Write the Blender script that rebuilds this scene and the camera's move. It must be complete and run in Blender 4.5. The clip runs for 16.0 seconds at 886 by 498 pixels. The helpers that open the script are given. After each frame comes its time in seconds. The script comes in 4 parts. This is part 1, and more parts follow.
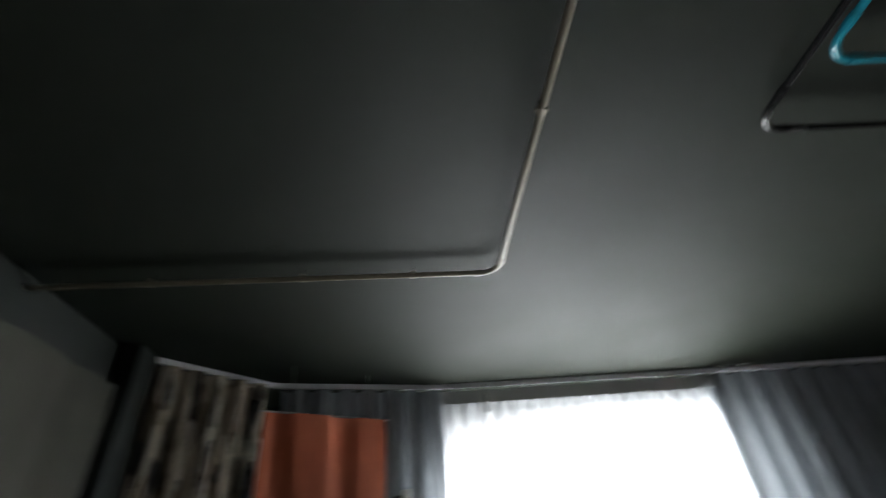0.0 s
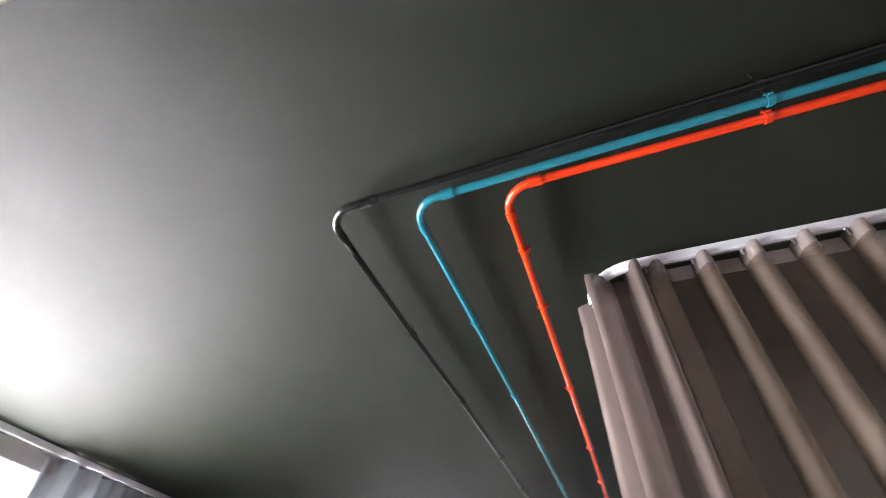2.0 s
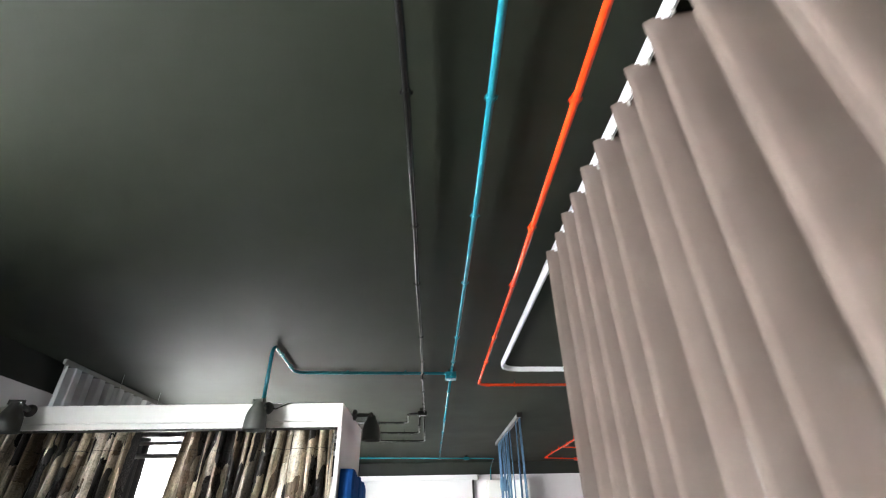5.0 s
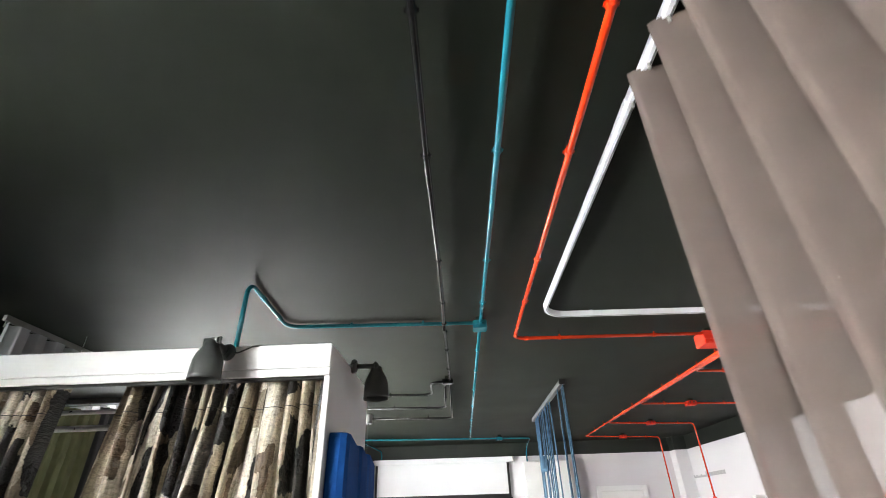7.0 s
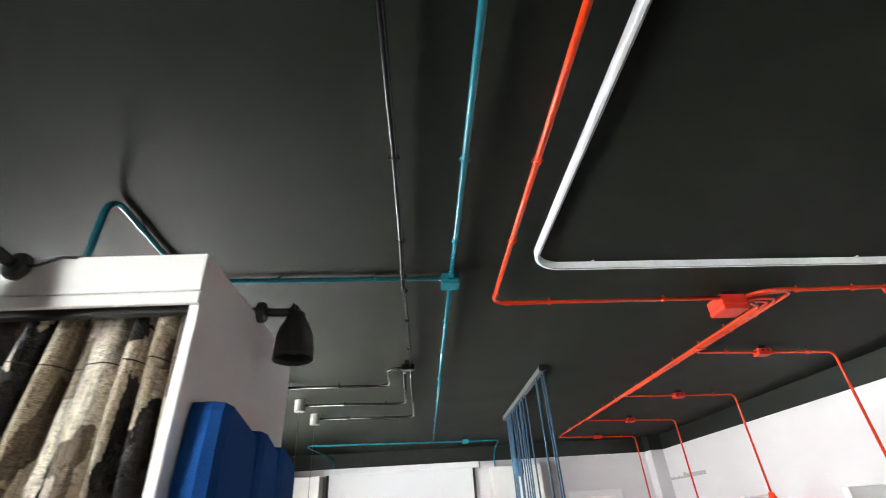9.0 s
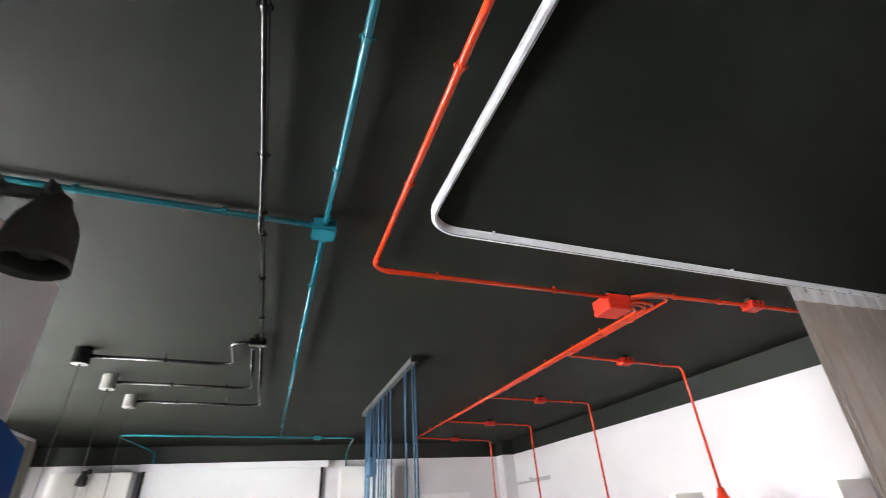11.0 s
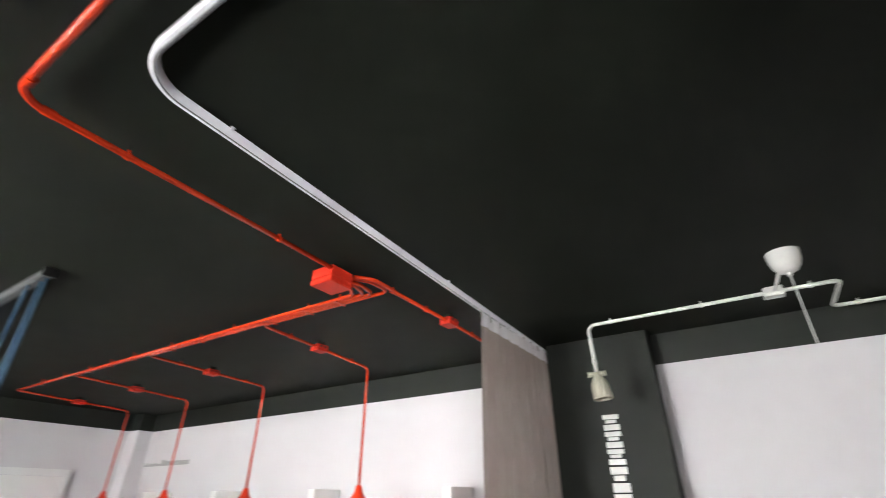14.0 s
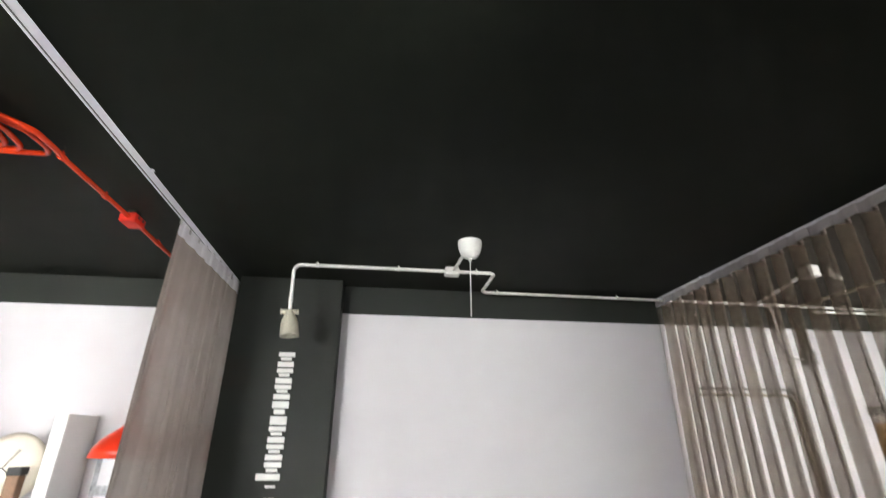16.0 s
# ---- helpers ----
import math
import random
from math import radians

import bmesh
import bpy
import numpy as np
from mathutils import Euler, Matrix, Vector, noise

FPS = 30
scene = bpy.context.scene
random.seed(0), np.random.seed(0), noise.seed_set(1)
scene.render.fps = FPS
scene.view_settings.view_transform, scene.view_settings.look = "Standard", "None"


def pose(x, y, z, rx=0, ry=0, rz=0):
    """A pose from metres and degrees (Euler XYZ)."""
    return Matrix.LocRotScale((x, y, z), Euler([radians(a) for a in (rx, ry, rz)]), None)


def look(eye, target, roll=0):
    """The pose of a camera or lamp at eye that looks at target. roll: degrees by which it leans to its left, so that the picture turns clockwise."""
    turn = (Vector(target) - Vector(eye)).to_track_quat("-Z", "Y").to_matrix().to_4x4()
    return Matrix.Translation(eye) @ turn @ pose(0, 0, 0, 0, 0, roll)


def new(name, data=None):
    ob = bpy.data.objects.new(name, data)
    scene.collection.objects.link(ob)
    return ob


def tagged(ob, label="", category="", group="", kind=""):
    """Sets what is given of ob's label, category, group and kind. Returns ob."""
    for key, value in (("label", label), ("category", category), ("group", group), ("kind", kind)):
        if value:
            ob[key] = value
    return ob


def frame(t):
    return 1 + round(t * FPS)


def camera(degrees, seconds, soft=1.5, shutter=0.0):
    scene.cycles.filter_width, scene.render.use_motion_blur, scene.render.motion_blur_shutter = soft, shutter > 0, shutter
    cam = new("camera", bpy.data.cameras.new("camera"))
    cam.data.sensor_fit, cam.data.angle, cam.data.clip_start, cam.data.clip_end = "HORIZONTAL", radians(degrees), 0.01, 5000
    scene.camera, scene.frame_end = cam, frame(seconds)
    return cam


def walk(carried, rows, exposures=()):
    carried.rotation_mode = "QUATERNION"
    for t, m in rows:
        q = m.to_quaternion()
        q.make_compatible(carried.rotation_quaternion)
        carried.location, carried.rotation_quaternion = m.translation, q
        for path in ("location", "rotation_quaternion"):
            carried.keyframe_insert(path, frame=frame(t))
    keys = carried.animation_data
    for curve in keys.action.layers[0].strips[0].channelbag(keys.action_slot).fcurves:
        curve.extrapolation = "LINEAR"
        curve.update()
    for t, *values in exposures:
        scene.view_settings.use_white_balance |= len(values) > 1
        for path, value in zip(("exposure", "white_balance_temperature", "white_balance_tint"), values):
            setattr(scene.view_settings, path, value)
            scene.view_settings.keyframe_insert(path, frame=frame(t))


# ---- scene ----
cam = camera(87.9, 16.0, soft=0.6, shutter=0.5)
PATH = [
    (0, (-1.252, -0.485, 1.758), (-1.115, 1.142, 2.914), -5.5),
    (0.5, (-1.217, -0.309, 1.84), (-0.418, 1.07, 3.049), -3.8),
    (1, (-1.127, -0.261, 1.844), (-0.018, 0.776, 3.147), -1.7),
    (1.5, (-0.937, -0.215, 1.853), (0.306, 0.494, 3.251), -1.9),
    (2, (-0.792, -0.143, 1.839), (0.513, 0.358, 3.269), 1.6),
    (2.5, (-0.651, -0.003, 1.84), (0.719, 0.259, 3.274), 2.7),
    (3, (-0.496, 0.229, 1.855), (0.89, 0.207, 3.297), -1.6),
    (3.5, (-0.401, 0.338, 1.852), (1.054, 0.235, 3.223), -2.2),
    (4, (-0.228, 0.376, 1.807), (1.324, 0.275, 3.064), -2.0),
    (4.5, (0.035, 0.397, 1.818), (1.685, 0.313, 2.950), -2.0),
    (5, (0.257, 0.42, 1.807), (1.964, 0.36, 2.847), -1.1),
    (5.2, (0.347, 0.451, 1.782), (2.061, 0.406, 2.812), -1.0),
    (7.5, (1.422, 0.398, 1.812), (3.147, 0.449, 2.823), -1.8),
    (8, (1.669, 0.449, 1.819), (3.385, 0.496, 2.845), -2.0),
    (8.2, (1.755, 0.464, 1.828), (3.469, 0.477, 2.859), -2.6),
    (10.3, (2.279, 0.299, 1.842), (3.956, -0.073, 2.866), -2.6),
    (10.5, (2.329, 0.31, 1.832), (3.99, -0.128, 2.857), -2.7),
    (11, (2.459, 0.345, 1.862), (4.076, -0.265, 2.868), -3.7),
    (11.5, (2.532, 0.372, 1.846), (4.08, -0.414, 2.839), -3.6),
    (12, (2.597, 0.393, 1.837), (4.074, -0.539, 2.812), -4.1),
    (12.5, (2.644, 0.379, 1.832), (4.086, -0.625, 2.787), -3.6),
    (13, (2.699, 0.322, 1.843), (4.079, -0.777, 2.785), -1.1),
    (13.5, (2.733, 0.196, 1.833), (3.899, -1.123, 2.783), -0.3),
    (14, (2.764, 0.117, 1.823), (3.712, -1.356, 2.788), 0.0),
    (14.5, (2.838, 0.092, 1.827), (3.399, -1.568, 2.792), -0.7),
    (15, (2.888, 0.075, 1.817), (3.113, -1.664, 2.779), 0.2),
    (15.5, (2.926, 0.056, 1.781), (2.871, -1.706, 2.726), 0.7),
    (16, (2.923, 0.058, 1.778), (2.697, -1.773, 2.55), 0.2),
]
EXPOSURES = [(0.0, 0.0, 6500, 9), (0.5, 0.38, 6600, 11), (1.0, 0.5, 6700, 14), (1.5, 1.02, 6700, 19), (2.5, 2.35, 6850, 23), (3.5, 2.35, 6900, 17), (4.5, 1.82, 6900, 13), (5.0, 1.78, 6850, 11), (7.5, 1.7, 6900, 11), (8.0, 1.55, 6900, 10), (11.0, 1.43, 6900, 13), (13.5, 1.32, 6900, 13), (16.0, 1.4, 6900, 12)]
walk(cam, [(t, look(eye, target, roll)) for t, eye, target, roll in PATH], EXPOSURES)

# ---- light and world ----
world = bpy.data.worlds.new("world")
scene.world = world
world.use_nodes = True
wn = world.node_tree.nodes
sky = wn.new("ShaderNodeTexSky")
sky.sky_type = "NISHITA"
sky.sun_disc = False
sky.sun_elevation, sky.sun_rotation = radians(38), radians(15)
world.node_tree.links.new(sky.outputs[0], wn["Background"].inputs[0])
wn["Background"].inputs[1].default_value = 0.12

sun = new("sun", bpy.data.lights.new("sun", "SUN"))
sun.data.energy, sun.data.angle, sun.data.color = 0.8, radians(12), (1.0, 0.96, 0.9)
sun.matrix_world = look((0, 20, 16), (0, 0, 0))


def window_light(x0, x1, z0, z1, watts, aside=0.0, up=0.0):
    """Daylight that enters through a window opening."""
    lamp = new("window_daylight", bpy.data.lights.new("window_daylight", "AREA"))
    lamp.data.shape, lamp.data.size, lamp.data.size_y = "RECTANGLE", x1 - x0, z1 - z0
    lamp.data.energy, lamp.data.color = watts, (0.93, 0.97, 1.0)
    lamp.matrix_world = look(((x0 + x1) / 2, 3.40, (z0 + z1) / 2), ((x0 + x1) / 2 + aside, 0, (z0 + z1) / 2 + up))
    return lamp


window_light(-1.20, 1.35, 1.45, 2.32, 510, 0.8, 0.3)
window_light(4.92, 6.30, 0.75, 2.25, 260, 0.0, 0.3)
window_light(6.90, 9.20, 0.75, 2.50, 235)

# ---- materials ----


def node_mat(name, base, rough=0.6, metal=0.0, vary=0.12, scale=6.0, fine=80.0, bump=0.15, spec=0.5, sheen=0.0, coat=0.0):
    """Principled surface with two scales of colour variation and a fine relief."""
    m = bpy.data.materials.new(name)
    m.use_nodes = True
    n, ln = m.node_tree.nodes, m.node_tree.links
    p = n["Principled BSDF"]
    co = n.new("ShaderNodeTexCoord")
    big, small = n.new("ShaderNodeTexNoise"), n.new("ShaderNodeTexNoise")
    big.inputs["Scale"].default_value, small.inputs["Scale"].default_value = scale, fine
    big.inputs["Detail"].default_value = 5
    for t in (big, small):
        ln.new(co.outputs["Object"], t.inputs["Vector"])
    mix = n.new("ShaderNodeMix")
    mix.data_type = "FLOAT"
    mix.inputs[0].default_value = 0.35
    ln.new(big.outputs["Fac"], mix.inputs[2])
    ln.new(small.outputs["Fac"], mix.inputs[3])
    ramp = n.new("ShaderNodeValToRGB")
    ramp.color_ramp.elements[0].position, ramp.color_ramp.elements[1].position = 0.3, 0.7
    ramp.color_ramp.elements[0].color = (*[c * (1 - vary) for c in base], 1)
    ramp.color_ramp.elements[1].color = (*[min(1, c * (1 + vary)) for c in base], 1)
    ln.new(mix.outputs[0], ramp.inputs[0])
    ln.new(ramp.outputs[0], p.inputs["Base Color"])
    rr = n.new("ShaderNodeMapRange")
    rr.inputs[3].default_value, rr.inputs[4].default_value = max(0.02, rough - 0.08), min(1, rough + 0.08)
    ln.new(big.outputs["Fac"], rr.inputs[0])
    ln.new(rr.outputs[0], p.inputs["Roughness"])
    p.inputs["Metallic"].default_value = metal
    p.inputs["Specular IOR Level"].default_value = spec
    p.inputs["Sheen Weight"].default_value = sheen
    p.inputs["Coat Weight"].default_value = coat
    if bump:
        b = n.new("ShaderNodeBump")
        b.inputs["Strength"].default_value, b.inputs["Distance"].default_value = bump, 0.004
        ln.new(small.outputs["Fac"], b.inputs["Height"])
        ln.new(b.outputs[0], p.inputs["Normal"])
    return m


def sheer_mat(name, base, through_share, fine=900.0, glow=0.42, tint=(1.0, 1.0, 1.0)):
    """Woven voile: threads that scatter and pass light, and open gaps between them."""
    m = bpy.data.materials.new(name)
    m.use_nodes = True
    n, ln = m.node_tree.nodes, m.node_tree.links
    n.remove(n["Principled BSDF"])
    co, wave = n.new("ShaderNodeTexCoord"), n.new("ShaderNodeTexNoise")
    wave.inputs["Scale"].default_value = 9
    ln.new(co.outputs["Object"], wave.inputs["Vector"])
    ramp = n.new("ShaderNodeValToRGB")
    ramp.color_ramp.elements[0].color = (*[c * 0.9 for c in base], 1)
    ramp.color_ramp.elements[1].color = (*[min(1, c * 1.08) for c in base], 1)
    ln.new(wave.outputs["Fac"], ramp.inputs[0])
    weave = n.new("ShaderNodeTexNoise")
    weave.inputs["Scale"].default_value = fine
    ln.new(co.outputs["Object"], weave.inputs["Vector"])
    bump = n.new("ShaderNodeBump")
    bump.inputs["Strength"].default_value, bump.inputs["Distance"].default_value = 0.2, 0.001
    ln.new(weave.outputs["Fac"], bump.inputs["Height"])
    dif, tra, clear = n.new("ShaderNodeBsdfDiffuse"), n.new("ShaderNodeBsdfTranslucent"), n.new("ShaderNodeBsdfTransparent")
    for s in (dif, tra):
        ln.new(ramp.outputs[0], s.inputs["Color"])
        ln.new(bump.outputs[0], s.inputs["Normal"])
    clear.inputs["Color"].default_value = (*tint, 1)
    a, b = n.new("ShaderNodeMixShader"), n.new("ShaderNodeMixShader")
    a.inputs[0].default_value, b.inputs[0].default_value = glow, through_share
    ln.new(dif.outputs[0], a.inputs[1])
    ln.new(tra.outputs[0], a.inputs[2])
    ln.new(a.outputs[0], b.inputs[1])
    ln.new(clear.outputs[0], b.inputs[2])
    ln.new(b.outputs[0], n["Material Output"].inputs["Surface"])
    return m


def print_mat(name):
    """Crinkled satin in a patchwork print: tall ragged patches of cream, taupe, brown and near-black."""
    m = node_mat(name, (0.4, 0.34, 0.27), rough=0.28, vary=0.1, fine=300, bump=0.0, sheen=0.1)
    n, ln = m.node_tree.nodes, m.node_tree.links
    p = n["Principled BSDF"]
    co = n.new("ShaderNodeTexCoord")

    def mapped(sx, sy):
        mp = n.new("ShaderNodeMapping")
        mp.inputs["Scale"].default_value = (sx, sy, 1)
        ln.new(co.outputs["UV"], mp.inputs["Vector"])
        return mp.outputs[0]

    def noise(vec, scale, detail, rough):
        t = n.new("ShaderNodeTexNoise")
        t.inputs["Scale"].default_value, t.inputs["Detail"].default_value, t.inputs["Roughness"].default_value = scale, detail, rough
        ln.new(vec, t.inputs["Vector"])
        return t
    # patches: blocky cells whose borders are frayed by a small noise
    fray = noise(mapped(18, 7), 1.0, 6, 0.7)
    add = n.new("ShaderNodeVectorMath")
    add.operation = "MULTIPLY_ADD"
    add.inputs[1].default_value = (0.6, 0.6, 0)
    ln.new(fray.outputs["Color"], add.inputs[0])
    ln.new(mapped(22, 4.0), add.inputs[2])
    cell = n.new("ShaderNodeTexVoronoi")
    cell.distance = "CHEBYCHEV"
    cell.inputs["Scale"].default_value = 1.0
    ln.new(add.outputs[0], cell.inputs["Vector"])
    pick = n.new("ShaderNodeSeparateColor")
    ln.new(cell.outputs["Color"], pick.inputs[0])
    ramp = n.new("ShaderNodeValToRGB")
    ramp.color_ramp.interpolation = "CONSTANT"
    el = ramp.color_ramp.elements
    el[0].position, el[0].color = 0.0, (0.016, 0.014, 0.012, 1)
    el[1].position, el[1].color = 0.23, (0.17, 0.125, 0.08, 1)
    for pos, col in ((0.34, (0.46, 0.38, 0.27)), (0.48, (0.66, 0.58, 0.45)), (0.64, (0.33, 0.27, 0.19)), (0.74, (0.78, 0.71, 0.58))):
        el.new(pos).color = (*col, 1)
    ln.new(pick.outputs[0], ramp.inputs[0])
    shade = ramp.outputs[0]
    streak, fleck = noise(mapped(60, 2.5), 2.0, 8, 0.7).outputs["Fac"], noise(mapped(90, 60), 1.6, 4, 0.65).outputs["Fac"]
    for fac, lo, hi, dark, light in ((streak, 0.36, 0.60, 0.42, 1.15), (fleck, 0.36, 0.52, 0.62, 1.10)):
        r, mul = n.new("ShaderNodeMapRange"), n.new("ShaderNodeMix")
        for k, v in zip((1, 2, 3, 4), (lo, hi, dark, light)):
            r.inputs[k].default_value = v
        ln.new(fac, r.inputs[0])
        mul.data_type, mul.blend_type = "RGBA", "MULTIPLY"
        mul.inputs[0].default_value = 0.85
        ln.new(shade, mul.inputs[6])
        ln.new(r.outputs[0], mul.inputs[7])
        shade = mul.outputs[2]
    ln.new(shade, p.inputs["Base Color"])
    relief = n.new("ShaderNodeBump")
    relief.inputs["Strength"].default_value, relief.inputs["Distance"].default_value = 1.0, 0.007
    ln.new(fleck, relief.inputs["Height"])
    ln.new(relief.outputs[0], p.inputs["Normal"])
    p.inputs["Metallic"].default_value = 0.12
    return m


CEIL = node_mat("charcoal_ceiling_paint", (0.0056, 0.0078, 0.0038), rough=0.74, vary=0.15, scale=2.2, fine=120, bump=0.06, spec=0.215)
WHITE = node_mat("white_wall_paint", (0.66, 0.64, 0.655), rough=0.75, vary=0.025, scale=2.0, fine=150, bump=0.08, spec=0.3)
DARKWALL = node_mat("charcoal_wall_paint", (0.0112, 0.0138, 0.0102), rough=0.6, vary=0.1, scale=3, fine=140, bump=0.12, spec=0.35)
FLOOR = node_mat("dark_grey_floor", (0.035, 0.033, 0.03), rough=0.5, vary=0.15, scale=3)
RED = node_mat("red_pipe_paint", (0.60, 0.035, 0.006), rough=0.17, vary=0.1, scale=14, fine=140, bump=0.08, coat=0.25)
REDBOX = node_mat("red_box_paint", (0.58, 0.024, 0.008), rough=0.5, vary=0.1, scale=14, fine=140, bump=0.06, spec=0.3)
CYAN = node_mat("turquoise_pipe_paint", (0.008, 0.148, 0.19), rough=0.19, vary=0.1, scale=14, fine=140, bump=0.08, coat=0.25)
BLACK = node_mat("black_pipe_paint", (0.008, 0.008, 0.008), rough=0.22, vary=0.2, scale=14, fine=140, bump=0.06, spec=0.42)
ELBOWGREY = node_mat("dark_grey_elbow", (0.016, 0.016, 0.015), rough=0.22, vary=0.15, scale=14)
GREYPIPE = node_mat("galvanised_grey", (0.24, 0.235, 0.22), rough=0.42, vary=0.12, scale=14)
BRASS = node_mat("beige_pipe_paint", (0.235, 0.205, 0.15), rough=0.46, vary=0.1, scale=14)
WPIPE = node_mat("white_pipe_paint", (0.80, 0.79, 0.76), rough=0.4, vary=0.05, scale=14)
TRACK = node_mat("white_aluminium", (0.88, 0.88, 0.93), rough=0.34, vary=0.04, scale=20)
SLOT_SHADE = node_mat("track_slot_shade", (0.16, 0.16, 0.17), rough=0.5, vary=0.1, scale=20)
STEEL = node_mat("brushed_steel", (0.55, 0.55, 0.56), rough=0.3, metal=0.9, vary=0.08, scale=20)
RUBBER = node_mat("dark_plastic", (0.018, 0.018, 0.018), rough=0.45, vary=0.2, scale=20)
LAMPGREY = node_mat("dark_grey_lamp_enamel", (0.055, 0.060, 0.055), rough=0.42, vary=0.12, scale=25, fine=160, bump=0.06)
LAMPINNER = node_mat("lamp_lining", (0.16, 0.16, 0.15), rough=0.5, vary=0.05)
LAMPCREAM = node_mat("cream_lamp_enamel", (0.45, 0.43, 0.34), rough=0.4, vary=0.06, scale=25)
REDLAMP = node_mat("red_lamp_enamel", (0.74, 0.040, 0.012), rough=0.3, vary=0.06, scale=20, fine=120, bump=0.04)
BOARD = node_mat("white_melamine", (0.80, 0.79, 0.77), rough=0.42, vary=0.03, scale=5)
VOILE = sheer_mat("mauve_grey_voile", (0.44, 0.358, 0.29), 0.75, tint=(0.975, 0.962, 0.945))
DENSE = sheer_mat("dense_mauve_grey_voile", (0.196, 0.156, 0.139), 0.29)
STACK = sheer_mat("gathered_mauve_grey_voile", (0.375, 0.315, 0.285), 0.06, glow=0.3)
SATINTAPE = sheer_mat("pale_heading_tape", (0.84, 0.82, 0.86), 0.05, glow=0.2)
TAPE = sheer_mat("heading_tape_voile", (0.58, 0.55, 0.56), 0.10)
NET = sheer_mat("white_net", (0.70, 0.71, 0.72), 0.32)
PALECLOTH = sheer_mat("pale_grey_cloth", (0.34, 0.335, 0.30), 0.02, glow=0.12)
GREYCLOTH = sheer_mat("blue_grey_cloth", (0.26, 0.28, 0.30), 0.01, glow=0.08)
NET_HEADING_SHADE = sheer_mat("grey_net_heading_and_shade", (0.60, 0.61, 0.62), 0.22, glow=0.35)
BAND = sheer_mat("grey_heading_band", (0.50, 0.50, 0.49), 0.02, glow=0.10)
DARKCLOTH = node_mat("dark_grey_cloth", (0.05, 0.05, 0.055), rough=0.85, vary=0.15, scale=7, fine=500, bump=0.2, sheen=0.3)
PRINT = print_mat("patchwork_print_satin")
ORANGE = node_mat("terracotta_cloth", (0.50, 0.115, 0.045), rough=0.8, vary=0.12, scale=6, fine=400, bump=0.2, sheen=0.2)
OLIVE = node_mat("olive_grey_cloth", (0.05, 0.048, 0.036), rough=0.9, vary=0.15, scale=5, fine=400, bump=0.2)
GREENCLOTH = node_mat("olive_cloth", (0.17, 0.18, 0.09), rough=0.8, vary=0.2, scale=7, fine=400, bump=0.2)
BLUE = node_mat("royal_blue_felt", (0.003, 0.062, 0.25), rough=0.85, vary=0.15, scale=9, fine=350, bump=0.25, spec=0.2)
RAILGREY = node_mat("dark_grey_rail", (0.065, 0.066, 0.068), rough=0.45, vary=0.15, scale=14)
ROPE = node_mat("blue_cord", (0.035, 0.095, 0.16), rough=0.75, vary=0.2, scale=30, fine=400, bump=0.3)
SCREEN = node_mat("projection_screen", (0.80, 0.80, 0.82), rough=0.8, vary=0.02, scale=2)
INK = node_mat("grey_lettering", (0.36, 0.36, 0.36), rough=0.6, vary=0.1)
CREAM = node_mat("cream_paper_shade", (0.90, 0.82, 0.68), rough=0.7, vary=0.06, scale=8)
WOOD = node_mat("brown_wood", (0.20, 0.10, 0.05), rough=0.5, vary=0.3, scale=12)
ORANGEWOOD = node_mat("orange_brown_wood", (0.52, 0.26, 0.07), rough=0.5, vary=0.2, scale=9)
PHOTO = node_mat("grey_photo_print", (0.42, 0.43, 0.46), rough=0.35, vary=0.55, scale=11, fine=40, bump=0.0)
FRAMEPAINT = node_mat("white_window_frame", (0.76, 0.76, 0.75), rough=0.4, vary=0.04)

GLASS = bpy.data.materials.new("window_glass")
GLASS.use_nodes = True
GLASS.node_tree.nodes["Principled BSDF"].inputs["Transmission Weight"].default_value = 1.0
GLASS.node_tree.nodes["Principled BSDF"].inputs["Roughness"].default_value = 0.02
GLASS.node_tree.nodes["Principled BSDF"].inputs["IOR"].default_value = 1.45

# ---- building blocks ----


def to_object(name, bm, mat, smooth=False):
    me = bpy.data.meshes.new(name)
    bm.normal_update()
    for f in bm.faces:
        f.smooth = smooth
    bm.to_mesh(me)
    bm.free()
    me.materials.append(mat)
    return new(name, me)


def part(name, bm, mat, parent, label="", smooth=False):
    ob = to_object(name, bm, mat, smooth)
    ob.parent = parent
    if label:
        ob["label"] = label
    return ob


def share(name, mesh, m, parent, label=""):
    """Another object on a mesh that exists."""
    ob = new(name, mesh)
    ob.matrix_basis = m
    ob.parent = parent
    if label:
        ob["label"] = label
    return ob


def thing(name, label, category, group="", kind="", at=(0, 0, 0)):
    ob = new(name)
    ob.empty_display_size = 0.05
    ob.location = at
    return tagged(ob, label, category, group, kind)


def box(x0, x1, y0, y1, z0, z1, bevel=0.0, seg=2):
    bm = bmesh.new()
    bmesh.ops.create_cube(bm, size=1)
    bmesh.ops.transform(bm, matrix=Matrix.Translation(((x0 + x1) / 2, (y0 + y1) / 2, (z0 + z1) / 2)) @ Matrix.Diagonal((x1 - x0, y1 - y0, z1 - z0, 1)), verts=bm.verts)
    if bevel:
        bmesh.ops.bevel(bm, geom=bm.edges[:], offset=bevel, segments=seg, affect="EDGES", clamp_overlap=True)
    return bm


